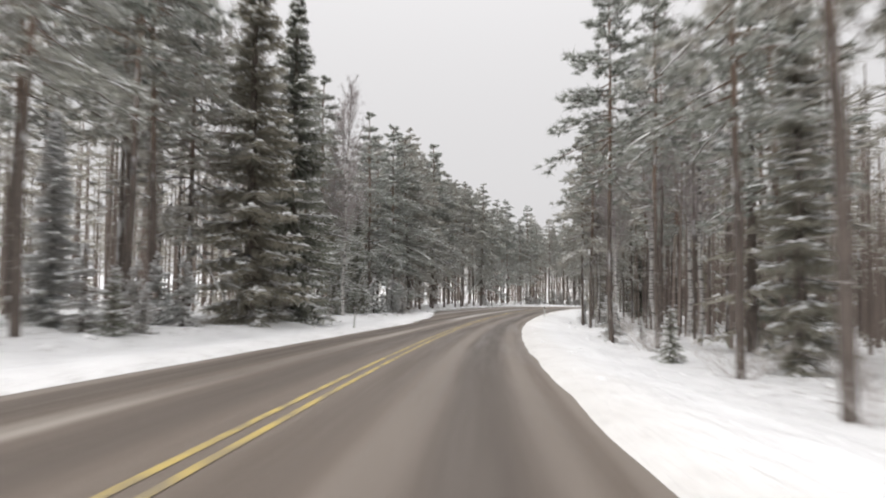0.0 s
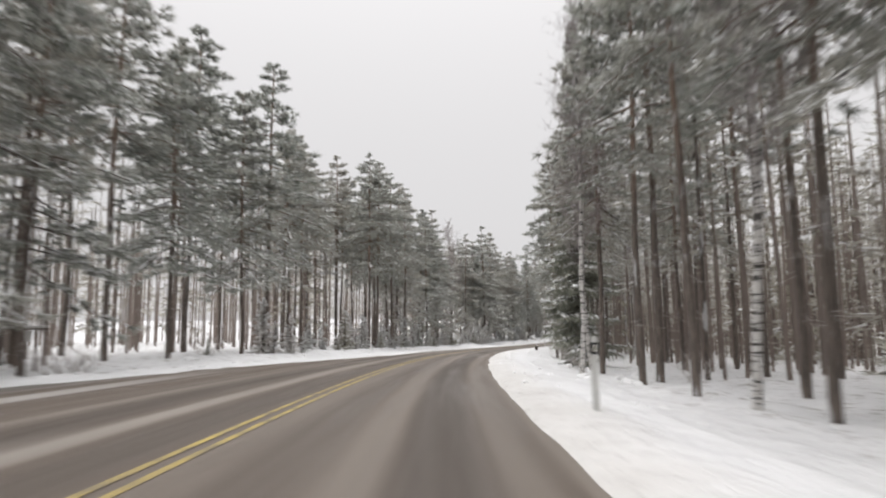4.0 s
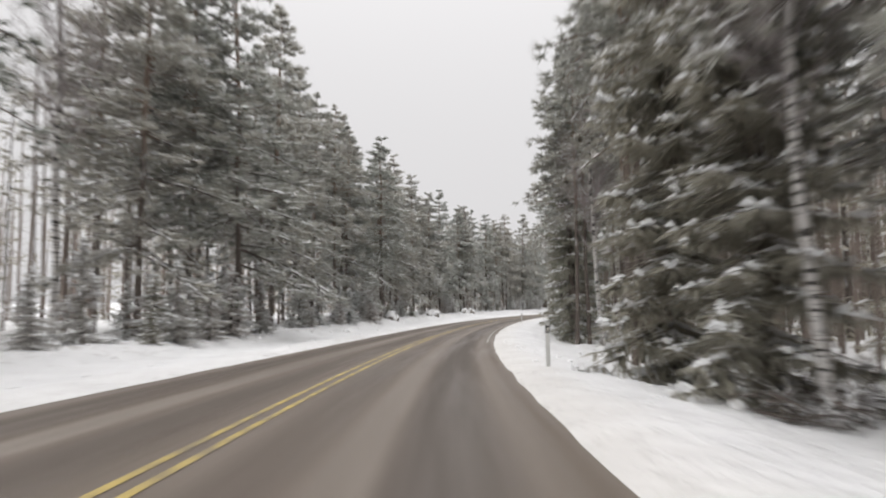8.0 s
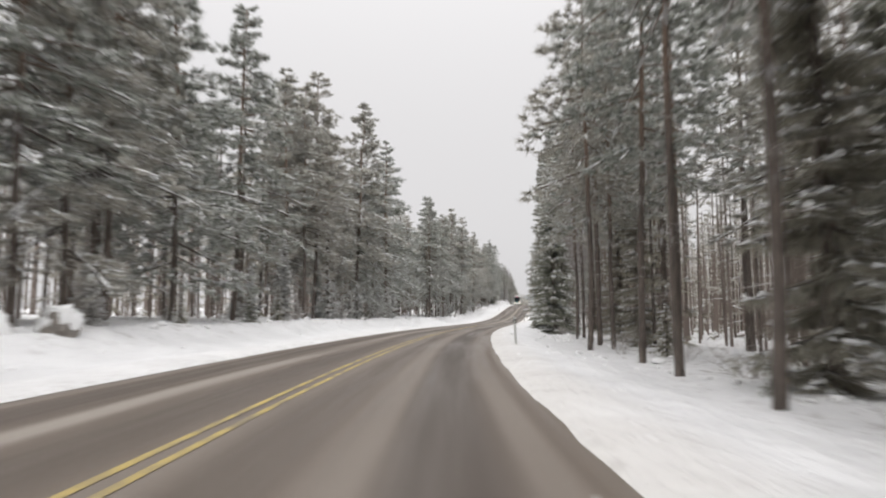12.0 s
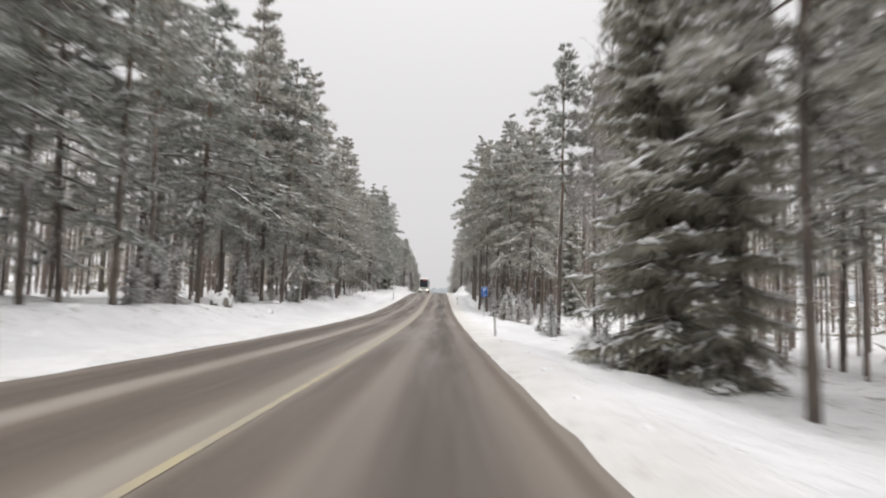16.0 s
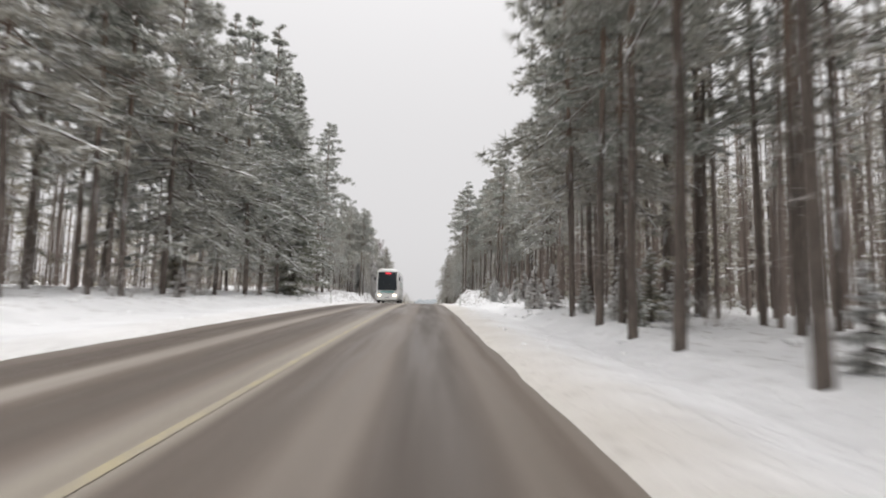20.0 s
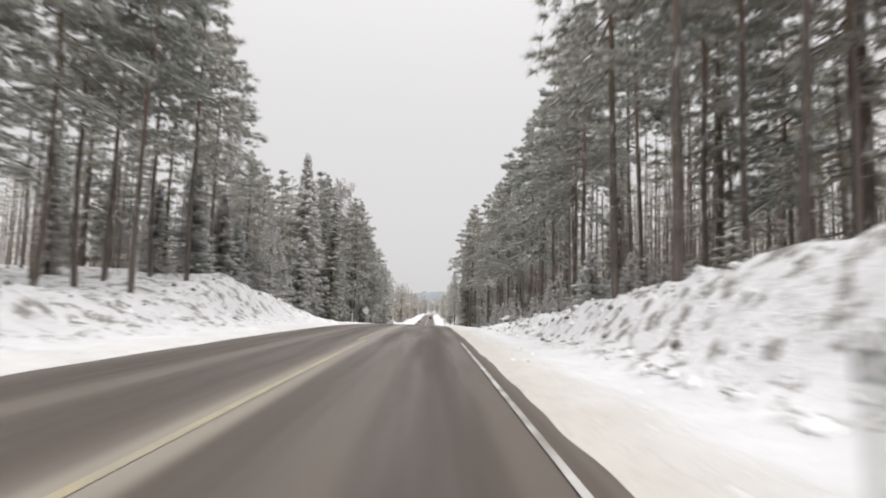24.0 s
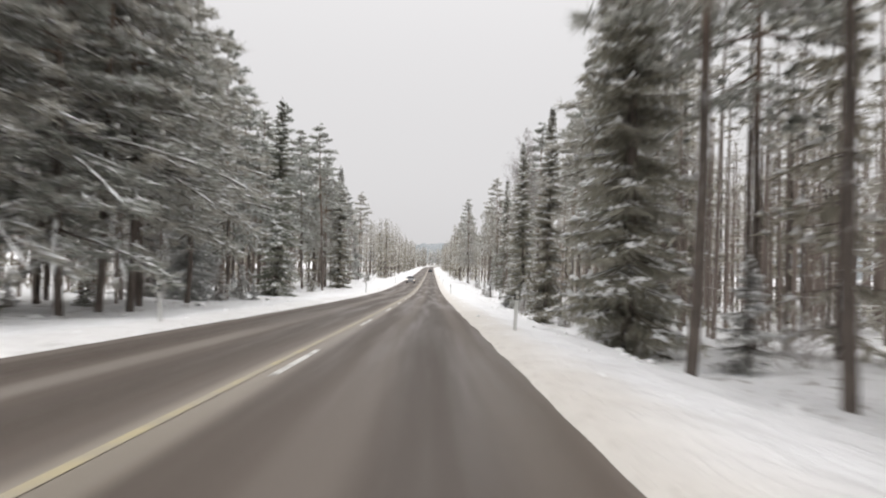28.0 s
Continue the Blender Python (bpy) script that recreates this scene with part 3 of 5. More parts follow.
MODELS = {
    "pine": [tree_thing("pine", pine_shape(rng, 20.0, bare, spread, count), PINE_MATS, L_PINE)
             for bare, spread, count in ((.42, 3.2, 54), (.49, 3.0, 48), (.36, 3.3, 58), (.53, 2.8, 46), (.44, 3.15, 52))],
    "bushy_pine": [tree_thing("broad_pine", pine_shape(rng, 18.0, bare, 3.35, 74, needles=20, snowy=1.3, dead=14, taper=.95), PINE_MATS, L_BUSHY) for bare in (.12, .20, .28, .16)],
    "spruce": [tree_thing("spruce", spruce_shape(rng, 16.0, sp, .03), SPRUCE_MATS, L_SPRUCE) for sp in (.125, .140, .110, .130)],
    "snowy_spruce": [tree_thing("spruce", spruce_shape(rng, 12.0, sp, .03, .46, 7, 8, 1.35), FROSTED_MATS, L_SNOWY) for sp in (.150, .170, .135)],
    "small_spruce": [tree_thing("young_spruce", spruce_shape(rng, 2.4, sp, .06, .5, 6, 4, 1.35, 1.5), mats, L_SMALL)
                     for sp, mats in ((.36, FROSTED_MATS), (.42, FROSTED_MATS), (.34, SPRUCE_MATS), (.39, FROSTED_MATS))],
    "birch": [tree_thing("birch", birch_shape(rng, 17.0), BIRCH_MATS, L_BIRCH) for _ in range(3)],
}
MODEL_HEIGHT = {"pine": 20.0, "bushy_pine": 18.0, "spruce": 16.0, "snowy_spruce": 12.0, "small_spruce": 2.4, "birch": 17.0}
USED = set()
FEET = []


def plant(kind, s, d, height, variant=None, wide=1.0):
    """A tree of that height, d metres beside the centre line at s metres along the road."""
    models = MODELS[kind]
    rng = np.random.default_rng(int(s * 10) * 701 + int(abs(d) * 10) * 7 + int(d > 0))
    v = int(rng.integers(len(models))) if variant is None else variant % len(models)
    if kind == "bushy_pine" and d > 0:
        v = 2
    ob = models[v]
    k = height / MODEL_HEIGHT[kind]
    if d < 0:
        d = min(d, -float(left_edge(s)) - 2.6 - rng.random())
    wide *= {"spruce": 1.2, "pine": 1.08, "bushy_pine": 1.08}.get(kind, 1.0) if d < 0 else .95 if kind == "spruce" else 1.0
    x, y, z = ground_at(np.array(s, float), np.array(d, float))
    m = pose(x, y, z - .04, rng.normal(0, .8), rng.normal(0, .8), rng.random() * 360)
    FEET.append((s, d))
    if (kind, v) in USED:
        # a copy takes over its model's own scale, so only the rest is given
        return copy_thing(ob, m @ Matrix.Diagonal((k * wide / ob.scale.x, k * wide / ob.scale.y, k / ob.scale.z, 1)))
    USED.add((kind, v))
    ob.matrix_basis = m @ Matrix.Diagonal((k * wide, k * wide, k, 1))
    return ob


def clearing(s, d):
    """The opening by the lay-by."""
    return 10 < d < 46 and 391 < s < min(450, 396 + (d - 2.4) / .66)


def free(s, d, gap):
    if clearing(s, d):
        return False
    return all((s - a) ** 2 + (d - b) ** 2 > gap * gap for a, b in FEET)


# single trees that stand out: (kind, metres along, metres beside, height)
STAND_1 = (("pine", 11, 9, 20.3), ("pine", 15.6, -11, 19), ("pine", 18.2, 10, 19), ("small_spruce", 19.2, -9.5, 1.7), ("snowy_spruce", 19.2, -13,
           8), ("small_spruce", 20.3, -10.5, 2.6), ("spruce", 20.8, 13, 16.1), ("pine", 21.8, -12, 21.4), ("small_spruce", 22.8, 9.2, 2.2),
           ("pine", 24.6, -13, 21.4), ("bushy_pine", 29.2, -14, 20.3), ("spruce", 29.8, -10.8, 22.5), ("pine", 30.2, 10.5, 18), ("pine", 34, 8.8,
           21.4), ("snowy_spruce", 34.2, -10.8, 4.4), ("spruce", 35.4, -10.8, 21.4), ("spruce", 38.3, -13.5, 15), ("small_spruce", 38.8, -9.5,
           1.5), ("small_spruce", 39.6, -10.8, 1.6), ("birch", 40.4, 9.5, 17), ("birch", 44.8, -10.8, 20), ("bushy_pine", 45.6, -13.5, 20.3),
           ("birch", 48.8, -12.5, 20), ("small_spruce", 51.2, -11.5, 3.5),)
STAND_2 = (("spruce", 53.6, -13, 11.6), ("pine", 54.1, 9, 19), ("birch", 56, 9.5, 17), ("bushy_pine", 58, -13.5, 21.4), ("pine", 58, 8.4, 19),
           ("small_spruce", 59.7, -11.5, 3.2), ("small_spruce", 59.8, 8.6, 2.4), ("snowy_spruce", 61, -12, 4.2), ("small_spruce", 61.2, -10.5, 3),
           ("bushy_pine", 63.2, 10, 21.4), ("bushy_pine", 63.6, -12.8, 22), ("pine", 65, 11, 21.4), ("snowy_spruce", 65.4, -13, 3.9),
           ("bushy_pine", 68.4, -12.5, 22.1), ("spruce", 70, -13, 4.5), ("pine", 70.4, 9.3, 18), ("bushy_pine", 71.2, -13, 21.4), ("bushy_pine",
           77.2, -13, 22.5), ("spruce", 79.4, 9.8, 20.3), ("pine", 80, 12.8, 21.4), ("bushy_pine", 81.6, -13, 24.7), ("bushy_pine", 87.8, -13.5,
           21.4), ("pine", 90.6, 9.9, 19), ("pine", 94.2, 9.2, 20), ("pine", 101, 10.8, 20), ("pine", 105, 9.4, 19), ("pine", 111, 9.6, 20), ("pine", 118, 9.4, 20), ("pine", 92.4, -13, 21.4),)
STAND_3 = (("pine", 94.6, -13, 21.4), ("pine", 96.6, -13, 21.4), ("pine", 97.4, 10.5, 18), ("pine", 100.4, -13, 21.4), ("birch", 101.8, 9.5, 18),
           ("bushy_pine", 102.6, -13, 23.1), ("pine", 107, 13.5, 21.4), ("bushy_pine", 108.2, -12.8, 18.9), ("birch", 115.4, 8, 19),
           ("bushy_pine", 117.8, -13, 17.1), ("birch", 122, 9.5, 19), ("bushy_pine", 126.2, -13, 18.7), ("spruce", 127, 9.5, 23.5), ("pine", 136,
           12.2, 21.4), ("spruce", 144.8, 10, 19.3), ("pine", 146.8, 9, 20.3), ("pine", 149, 9.5, 21.4), ("pine", 149.2, -10.8, 21.4), ("pine",
           151.4, -10.8, 21.4), ("pine", 154, 12.2, 21.4), ("small_spruce", 154.4, -9.5, 1.1), ("small_spruce", 155.5, -10.4, 1.6), ("pine",
           157.3, 9, 19), ("pine", 157.4, -10.8, 21.4),)
STAND_4 = (("pine", 158.6, -13.5, 21.4), ("pine", 163, -10.8, 21.4), ("pine", 164.2, -13.5, 21.4), ("pine", 166.4, 10, 21.4), ("bushy_pine", 169,
           -14, 24), ("pine", 169.4, 9.5, 21.4), ("small_spruce", 169.6, -10.8, 2.8), ("small_spruce", 171.2, -10.2, 1.6), ("small_spruce", 173,
           -9.5, 2.3), ("birch", 173.7, 8.2, 19), ("small_spruce", 175.8, -10.4, 1.4), ("pine", 176, 13.5, 21.4), ("birch", 176, 7.2, 8.5),
           ("pine", 177.6, 11, 21.4), ("small_spruce", 178.4, -10.3, 1.6), ("bushy_pine", 179, -12.5, 21.1), ("bushy_pine", 181.2, 10, 20.3),
           ("pine", 182.5, -15, 23), ("birch", 183.4, 10.2, 19), ("small_spruce", 185.1, -11, 2.4), ("bushy_pine", 185.4, 12.5, 21.4), ("birch",
           186, 8.8, 18), ("bushy_pine", 186.6, -13.5, 24), ("pine", 186.8, 11.2, 21.4),)
STAND_5 = (("small_spruce", 189.4, 8.4, 1.8), ("spruce", 188.4, 8.9, 21), ("small_spruce", 192.2, 11.2, 1.3), ("spruce", 191.6, 8.2, 22),
           ("small_spruce", 195, 10.5, 1.2), ("pine", 198.2, 8.9, 20.3), ("pine", 197.4, 13.5, 21.4), ("small_spruce", 198, -9.5, 1.6), ("birch",
           199.8, -15, 25.2), ("small_spruce", 199.8, -9.5, 3.5), ("small_spruce", 199.9, -10.6, 3), ("pine", 200, 9.6, 23.5), ("small_spruce",
           200.9, -10.6, 1.6), ("bushy_pine", 202.4, -13, 22.3), ("small_spruce", 202.6, -9.5, 2.9), ("pine", 205.2, 12.2, 21.4), ("small_spruce",
           205.2, -10.9, 3.2), ("pine", 205.6, 10.5, 21.4), ("bushy_pine", 206.8, -13, 21.4), ("bushy_pine", 208, -10.8, 24.9), ("birch", 209,
           9.8, 19), ("small_spruce", 209.4, -11.2, 2.9), ("pine", 211.4, 12, 21.4),)
STAND_6 = (("pine", 213, 8.8, 20.3), ("pine", 214.8, 9.8, 21.4), ("pine", 215.6, 12.2, 21.4), ("spruce", 216.4, 9, 21.4), ("bushy_pine", 217.8, -13,
           25.2), ("bushy_pine", 221.8, -13, 21.4), ("spruce", 222.6, 10.2, 21.4), ("pine", 226, -13, 21.4), ("pine", 229.1, 9.2, 19), ("pine",
           229.6, -12.5, 21.4), ("small_spruce", 230.4, -11.2, 2.1), ("pine", 232.4, 11.5, 21.4), ("bushy_pine", 233.4, -12.5, 20.8),
           ("small_spruce", 233.7, -11, 3), ("pine", 233.8, 9.5, 21.4), ("pine", 236, 9.2, 21.4), ("birch", 237, 12.5, 18), ("bushy_pine", 240,
           -11, 21.4), ("pine", 241.6, 9.8, 21.4), ("spruce", 243.2, 9.2, 21.4), ("bushy_pine", 245.6, -12.5, 21.4), ("bushy_pine", 248.4, -12.5,
           20.4), ("spruce", 250.2, 9.2, 21.4), ("bushy_pine", 251.8, -13, 22.5),)
STAND_7 = (("small_spruce", 253.1, -12.5, 4), ("bushy_pine", 257.6, -12.5, 20.9), ("spruce", 258.8, 11.5, 19.3), ("small_spruce", 260, 9.5, 1.5),
           ("pine", 261.2, 8.8, 21.4), ("spruce", 265.6, 11.2, 20.3), ("bushy_pine", 267.6, -13, 20.3), ("spruce", 269.6, 10, 21.4),
           ("bushy_pine", 271.2, -12.5, 21.4), ("pine", 275.6, 8.8, 21.4), ("spruce", 279, 12, 19.3), ("pine", 282,
           9.2, 21.4), ("bushy_pine", 283, -12.5, 20.1), ("bushy_pine", 285.4, -12.5, 20.5), ("pine", 288.2, 9.8, 21.4), ("bushy_pine", 288.4, -13, 21.4),
           ("small_spruce", 291.4, -11.2, 1.7), ("bushy_pine", 293.6, -13, 21.4), ("pine", 294.4, 8.8, 21.4), ("pine", 298.6, 10.8, 20),
           ("small_spruce", 299.2, -11.2, 2.3), ("bushy_pine", 300.2, -12.8, 21.6), ("pine", 301.6, 10.5, 21.4),)
STAND_8 = (("spruce", 303, 13.5, 17), ("small_spruce", 303.6, -11.2, 2.5), ("pine", 305.6, 11.2, 21.4), ("snowy_spruce", 306.6, -12, 7), ("pine",
           309.6, -13, 21.4), ("spruce", 310, 13.4, 18), ("pine", 311.2, 10.2, 19), ("bushy_pine", 313.4, -13, 21.4), ("pine", 313.8, 13.5, 21.4),
           ("pine", 315.2, -12.8, 23.6), ("small_spruce", 315.3, -11.5, 4), ("pine", 315.6, 11.2, 21.4), ("snowy_spruce", 316.4, -13, 5.7),
           ("spruce", 324, 9.2, 21.4), ("birch", 324.4, 11.5, 19), ("bushy_pine", 328.6, -13, 25.7), ("birch", 331.4, 11.8, 19), ("spruce", 333.2,
           10.5, 19.3), ("birch", 335, 11, 19), ("spruce", 336.8, 9.8, 20.3), ("spruce", 338, 8.5, 22.5), ("bushy_pine", 340.8, -12.8, 24.9),
           ("spruce", 342, 9.5, 25.1), ("spruce", 351.4, 8.8, 21.1),)
STAND_9 = (("bushy_pine", 361.4, -10.8, 21), ("bushy_pine", 362.6, 9.2, 19.3), ("spruce", 366.6, 9.8, 18.2), ("bushy_pine", 367.6, -12.5, 22.6),
           ("spruce", 368.4, 8.8, 21.4), ("spruce", 370.6, 9.5, 22.5), ("pine", 371.2, -11.5, 19), ("pine", 375.4, -10.8, 20.3), ("bushy_pine",
           375.4, -13, 20.3), ("birch", 376.2, 12.5, 19), ("small_spruce", 379.4, -11.5, 3), ("pine", 382.6, -13, 20.3), ("small_spruce", 382.6,
           -11.6, 3), ("birch", 384.2, 12.5, 20), ("small_spruce", 386.4, 9, 1.1), ("birch", 387, 12, 17.7), ("small_spruce", 388.6, 9.4, 2.6),
           ("bushy_pine", 388.8, -13, 22.5), ("pine", 390.4, 10.2, 20.3), ("pine", 391.6, 13, 19.3), ("small_spruce", 393.7, 9.6, 1.5),
           ("small_spruce", 394.1, -12, 3), ("bushy_pine", 396.8, -12.8, 25.3), ("pine", 400.2, -10.8, 21.4),)
STAND_10 = (("bushy_pine", 401.8, -13, 24.8), ("small_spruce", 402, 10, 2.2), ("small_spruce", 404.8, 9.5, 2.6), ("spruce", 405.6, -10.8, 3.2),
           ("small_spruce", 407.4, -11.7, 3), ("small_spruce", 407.6, 8.5, 2.4), ("small_spruce", 409.8, 8.8, 2.4), ("small_spruce", 411.2, 9.4,
           3.2), ("small_spruce", 412, 8, 2.3), ("bushy_pine", 412.6, 11.5, 21.4), ("pine", 413.8, 10, 22.5), ("pine", 414.6, 13.5, 19.3),
           ("bushy_pine", 414.6, -12.5, 26), ("bushy_pine", 418.6, -13, 21.4), ("pine", 418.6, 9, 21.4), ("bushy_pine", 421.2, 11.5, 22.5),
           ("pine", 421.8, 8, 21.4), ("pine", 425.6, -10.8, 21.4), ("pine", 428, 7.5, 23.5), ("small_spruce", 428.5, 10, 1.8), ("pine", 430.4,
           8.5, 21.4), ("small_spruce", 431.1, 10, 2), ("pine", 435, 12, 22.5), ("pine", 436, 8.2, 22.5),)
STAND_11 = (("bushy_pine", 437, -12.5, 23.9), ("small_spruce", 437.9, 9.6, 1.8), ("bushy_pine", 441.9, -12.5, 20), ("pine", 442, 9, 21.4),
           ("pine", 448.4, 8.2, 21.4), ("pine", 453.2, 8.2, 21.4), ("pine", 456.2, 8.2, 21.4), ("bushy_pine", 460, -12.2, 20), ("small_spruce",
           460.1, 9.8, 1.8), ("pine", 460.4, 8.5, 21.4), ("pine", 461.8, 9.8, 19.7), ("pine", 465.7, -12.5, 19), ("pine", 467, 9.2, 21.4),
           ("pine", 467.7, -12, 19), ("pine", 471.7, 10.4, 20), ("small_spruce", 472.4, -11.3, 1.8), ("bushy_pine", 473, -12.5, 23),
           ("bushy_pine", 481.8, -12.8, 21.4), ("bushy_pine", 477.4, -13.2, 22), ("bushy_pine", 487.4, -12.4, 24), ("bushy_pine", 493, -12.8, 26), ("bushy_pine", 498.2, -12.6, 25), ("spruce", 503.4, -12.4, 25), ("bushy_pine", 517.5, -12.5, 17),
           ("pine", 519.2, 12.5, 19), ("pine", 521.2, -13, 17), ("pine", 524.2, 12.6, 20),)
STAND_12 = (("pine", 525.2, -13, 26), ("pine", 526.4, 12.8, 20), ("pine", 530.7, -13, 13.3), ("pine", 533.3, 12.5, 19), ("pine", 535.4, -13,
           13.2), ("bushy_pine", 541.5, -13, 16.9), ("pine", 543.4, 12.5, 21.4), ("pine", 544, 9.2, 21.4), ("pine", 547.4, 13, 21.4), ("pine",
           549.4, 9.2, 21.4), ("pine", 550.6, -13, 18.2), ("pine", 553.2, -13, 18.2), ("pine", 553.6, -10.8, 18.2), ("pine", 555.4, -13, 18.2),
           ("pine", 558.2, 13.5, 21.4), ("pine", 559.2, -10.8, 18.2), ("pine", 559.8, -13, 18.2), ("pine", 564.8, 12, 21.4), ("pine", 567.6, -13,
           18.2), ("small_spruce", 567.6, 11.5, 2.2), ("pine", 569.4, 12.5, 21.4), ("pine", 574.8, 14, 21.4), ("small_spruce", 574.8, 11.5, 2),
           ("bushy_pine", 575.6, -13, 12.5),)
STAND_13 = (("pine", 576, 12.5, 21.4), ("snowy_spruce", 577.8, -13, 7), ("birch", 580, -16, 17.1), ("bushy_pine", 580, 12.3, 21), ("small_spruce",
           580.1, -12.3, 3.6), ("snowy_spruce", 584, -12.8, 8.1), ("pine", 584.8, 12, 21.4), ("bushy_pine", 586.8, -15, 14.8), ("small_spruce",
           588.2, -12.4, 3.6), ("pine", 591.6, 14, 21.4), ("bushy_pine", 592.4, -14.5, 16.6), ("snowy_spruce", 594.6, -12.8, 19), ("pine", 596,
           13, 21.4), ("small_spruce", 596.6, 10.8, 2.2), ("bushy_pine", 600, 12, 22.7), ("snowy_spruce", 601.2, -12.8, 18), ("pine", 602, 13.2,
           21.4), ("spruce", 602.6, -10.8, 16.5), ("snowy_spruce", 603.6, -12.8, 12.5), ("small_spruce", 605.9, -11.8, 3), ("bushy_pine", 606.4,
           -13, 20.7), ("small_spruce", 606.7, 9.4, 2), ("pine", 609.2, 12, 21.4), ("bushy_pine", 610.2, -13.5, 21.5),)
STAND_14 = (("pine", 611.4, 12, 21.7), ("bushy_pine", 614.8, -14, 22.2), ("pine", 615.6, 13, 21.4), ("pine", 616, 11, 21.4), ("small_spruce", 617,
           10, 2), ("small_spruce", 622.6, -11.2, 2.4), ("small_spruce", 623, -10, 1.3), ("pine", 623, 8.8, 21.4), ("pine", 626, 9.8, 21.4), ("birch", 626.4, -15, 26), ("bushy_pine", 627.6, -10.8, 22.5), ("birch", 628.2, -14.5, 26), ("pine",
           629.4, 8.5, 21.4), ("small_spruce", 630.6, 10.5, 3), ("birch", 632, -13.5, 26), ("spruce", 634.6, 8.8, 20.3), ("bushy_pine", 633.8, -12.2, 21), ("pine", 634.8, 13, 20.3), ("bushy_pine", 636.8, -10.8, 21.4), ("spruce", 638.6, 10.2,
           19.3), ("bushy_pine", 639.2, -10.8, 20.3), ("bushy_pine", 641.6, -10.8, 21.4),)
STAND_15 = (("bushy_pine", 644.8, -12, 26), ("spruce", 650.2, 9.2, 12.9), ("bushy_pine", 651.6, -12.5, 21.4), ("bushy_pine", 659.2, -12.8, 20.3),
           ("small_spruce", 660, -11, 1.6), ("spruce", 669.8, 11, 15.6), ("spruce", 672.2, -12.5, 19.4), ("birch", 676.7, 12, 19.1), ("pine",
           695.4, -12.5, 23.2), ("spruce", 708.3, -12.3, 19.8),)
for kind, s, d, h in STAND_1 + STAND_2 + STAND_3 + STAND_4 + STAND_5 + STAND_6 + STAND_7 + STAND_8 + STAND_9 + STAND_10 + STAND_11 + STAND_12 + STAND_13 + STAND_14 + STAND_15:
    plant(kind, s, d, h)
# a close row of young snowy spruces along the crest of the bank
row_rng = np.random.default_rng(19)
s = 560.0
while s < 606:
    s += 1.5 + 1.1 * row_rng.random()
    d = -11.6 - 2.6 * row_rng.random()
    plant("snowy_spruce", s, d, 4.0 + 4.6 * row_rng.random(), wide=1.5)
# forest edges: (seconds, distance from the centre line, tree height, share of spruce, of bushy pine, of birch)
EDGE = {
    1: ((-2, 9.5, 20, .1, .1, .4), (2, 9.8, 20, .1, .1, .4), (3.2, 9.8, 20, .1, .1, .05), (6, 9.8, 20, .05, .1, .05), (9, 10, 20, .05, .1, .05), (13, 10, 20, .1, .1, .15), (15.5, 10.5, 18, .2, .1, .3), (16.5, 12, 16, .1, .1, .3),
        (18, 11.5, 17, .05, .1, .02), (19, 10, 20, .05, .1, .02), (21, 9.5, 20, .02, .1, .02), (23, 12, 20, .02, .1, .05), (26, 11.5, 20, .05, .05, .03), (28, 11.5, 18, .12, .02, .05), (32, 10.5, 19, .3, .1, .1), (50, 11, 18, .4, .1, .1)),
    -1: ((-2, 11.5, 20, .3, .1, .3), (1.6, 11.5, 20, .15, .2, .3), (2.2, 11.5, 20, .05, .2, .0), (6, 12, 20, .1, .2, .0), (9, 12, 19, .06, .5, .0), (13, 13, 19, .04, .6, .0), (17, 12.5, 19, .05, .6, .0),
         (21, 12.5, 19, .08, .3, .02), (23, 13, 14, .2, .4, .02), (25, 14, 12, .5, .3, .05), (26.5, 12.5, 13, .4, .3, .03), (28, 12, 19, .2, .5, .03), (32, 12.5, 19, .4, .2, .05), (50, 12.5, 18, .4, .2, .1)),
}
edge_rng = np.random.default_rng(31)
for side in (1, -1):
    tt, dd, hh, sp, bp, bi = (np.array(c) for c in zip(*EDGE[side]))
    s = 2.0
    while s < 760:
        u = edge_rng.random(8)
        if side > 0:
            gap = 3.8 if 300 < s < 340 else 9.0 if s > 615 else 3.8 if 515 < s < 560 else 5.2
        else:
            gap = 3.6 if 540 < s < 680 or 100 < s < 235 else 4.8
        s += gap * (.6 + .8 * u[0])
        t = s / SPEED
        e, h = np.interp(t, tt, dd), np.interp(t, tt, hh)
        ps, pb, pi = np.interp(t, tt, sp), np.interp(t, tt, bp), np.interp(t, tt, bi)
        kind = "spruce" if u[1] < ps else "bushy_pine" if u[1] < ps + pb else "birch" if u[1] < ps + pb + pi else "pine"
        if side < 0 and 100 < s < 235:
            kind = "pine"
        # the random spruces stand a few metres inside the forest
        d = side * (e + (4.0 if kind == "spruce" and side > 0 else .8) + 7.5 * u[2])
        if free(s, d, 2.3) and not (side > 0 and 195 < s < 225):
            if kind == "spruce" and side < 0 and t > 23.5:
                plant("snowy_spruce", s, d, h * (.5 + .3 * u[3]))
            else:
                plant(kind, s, d, h * (.94 + .3 * u[3]) * (.85 if kind == "spruce" else 1))
        if u[4] < .34:
            s2, d2 = s + 4 * u[5] - 2, side * (e - .5 + 2.5 * u[6])
            if free(s2, d2, 1.2):
                plant("small_spruce", s2, d2, .8 + 2.2 * u[7] ** 1.6)


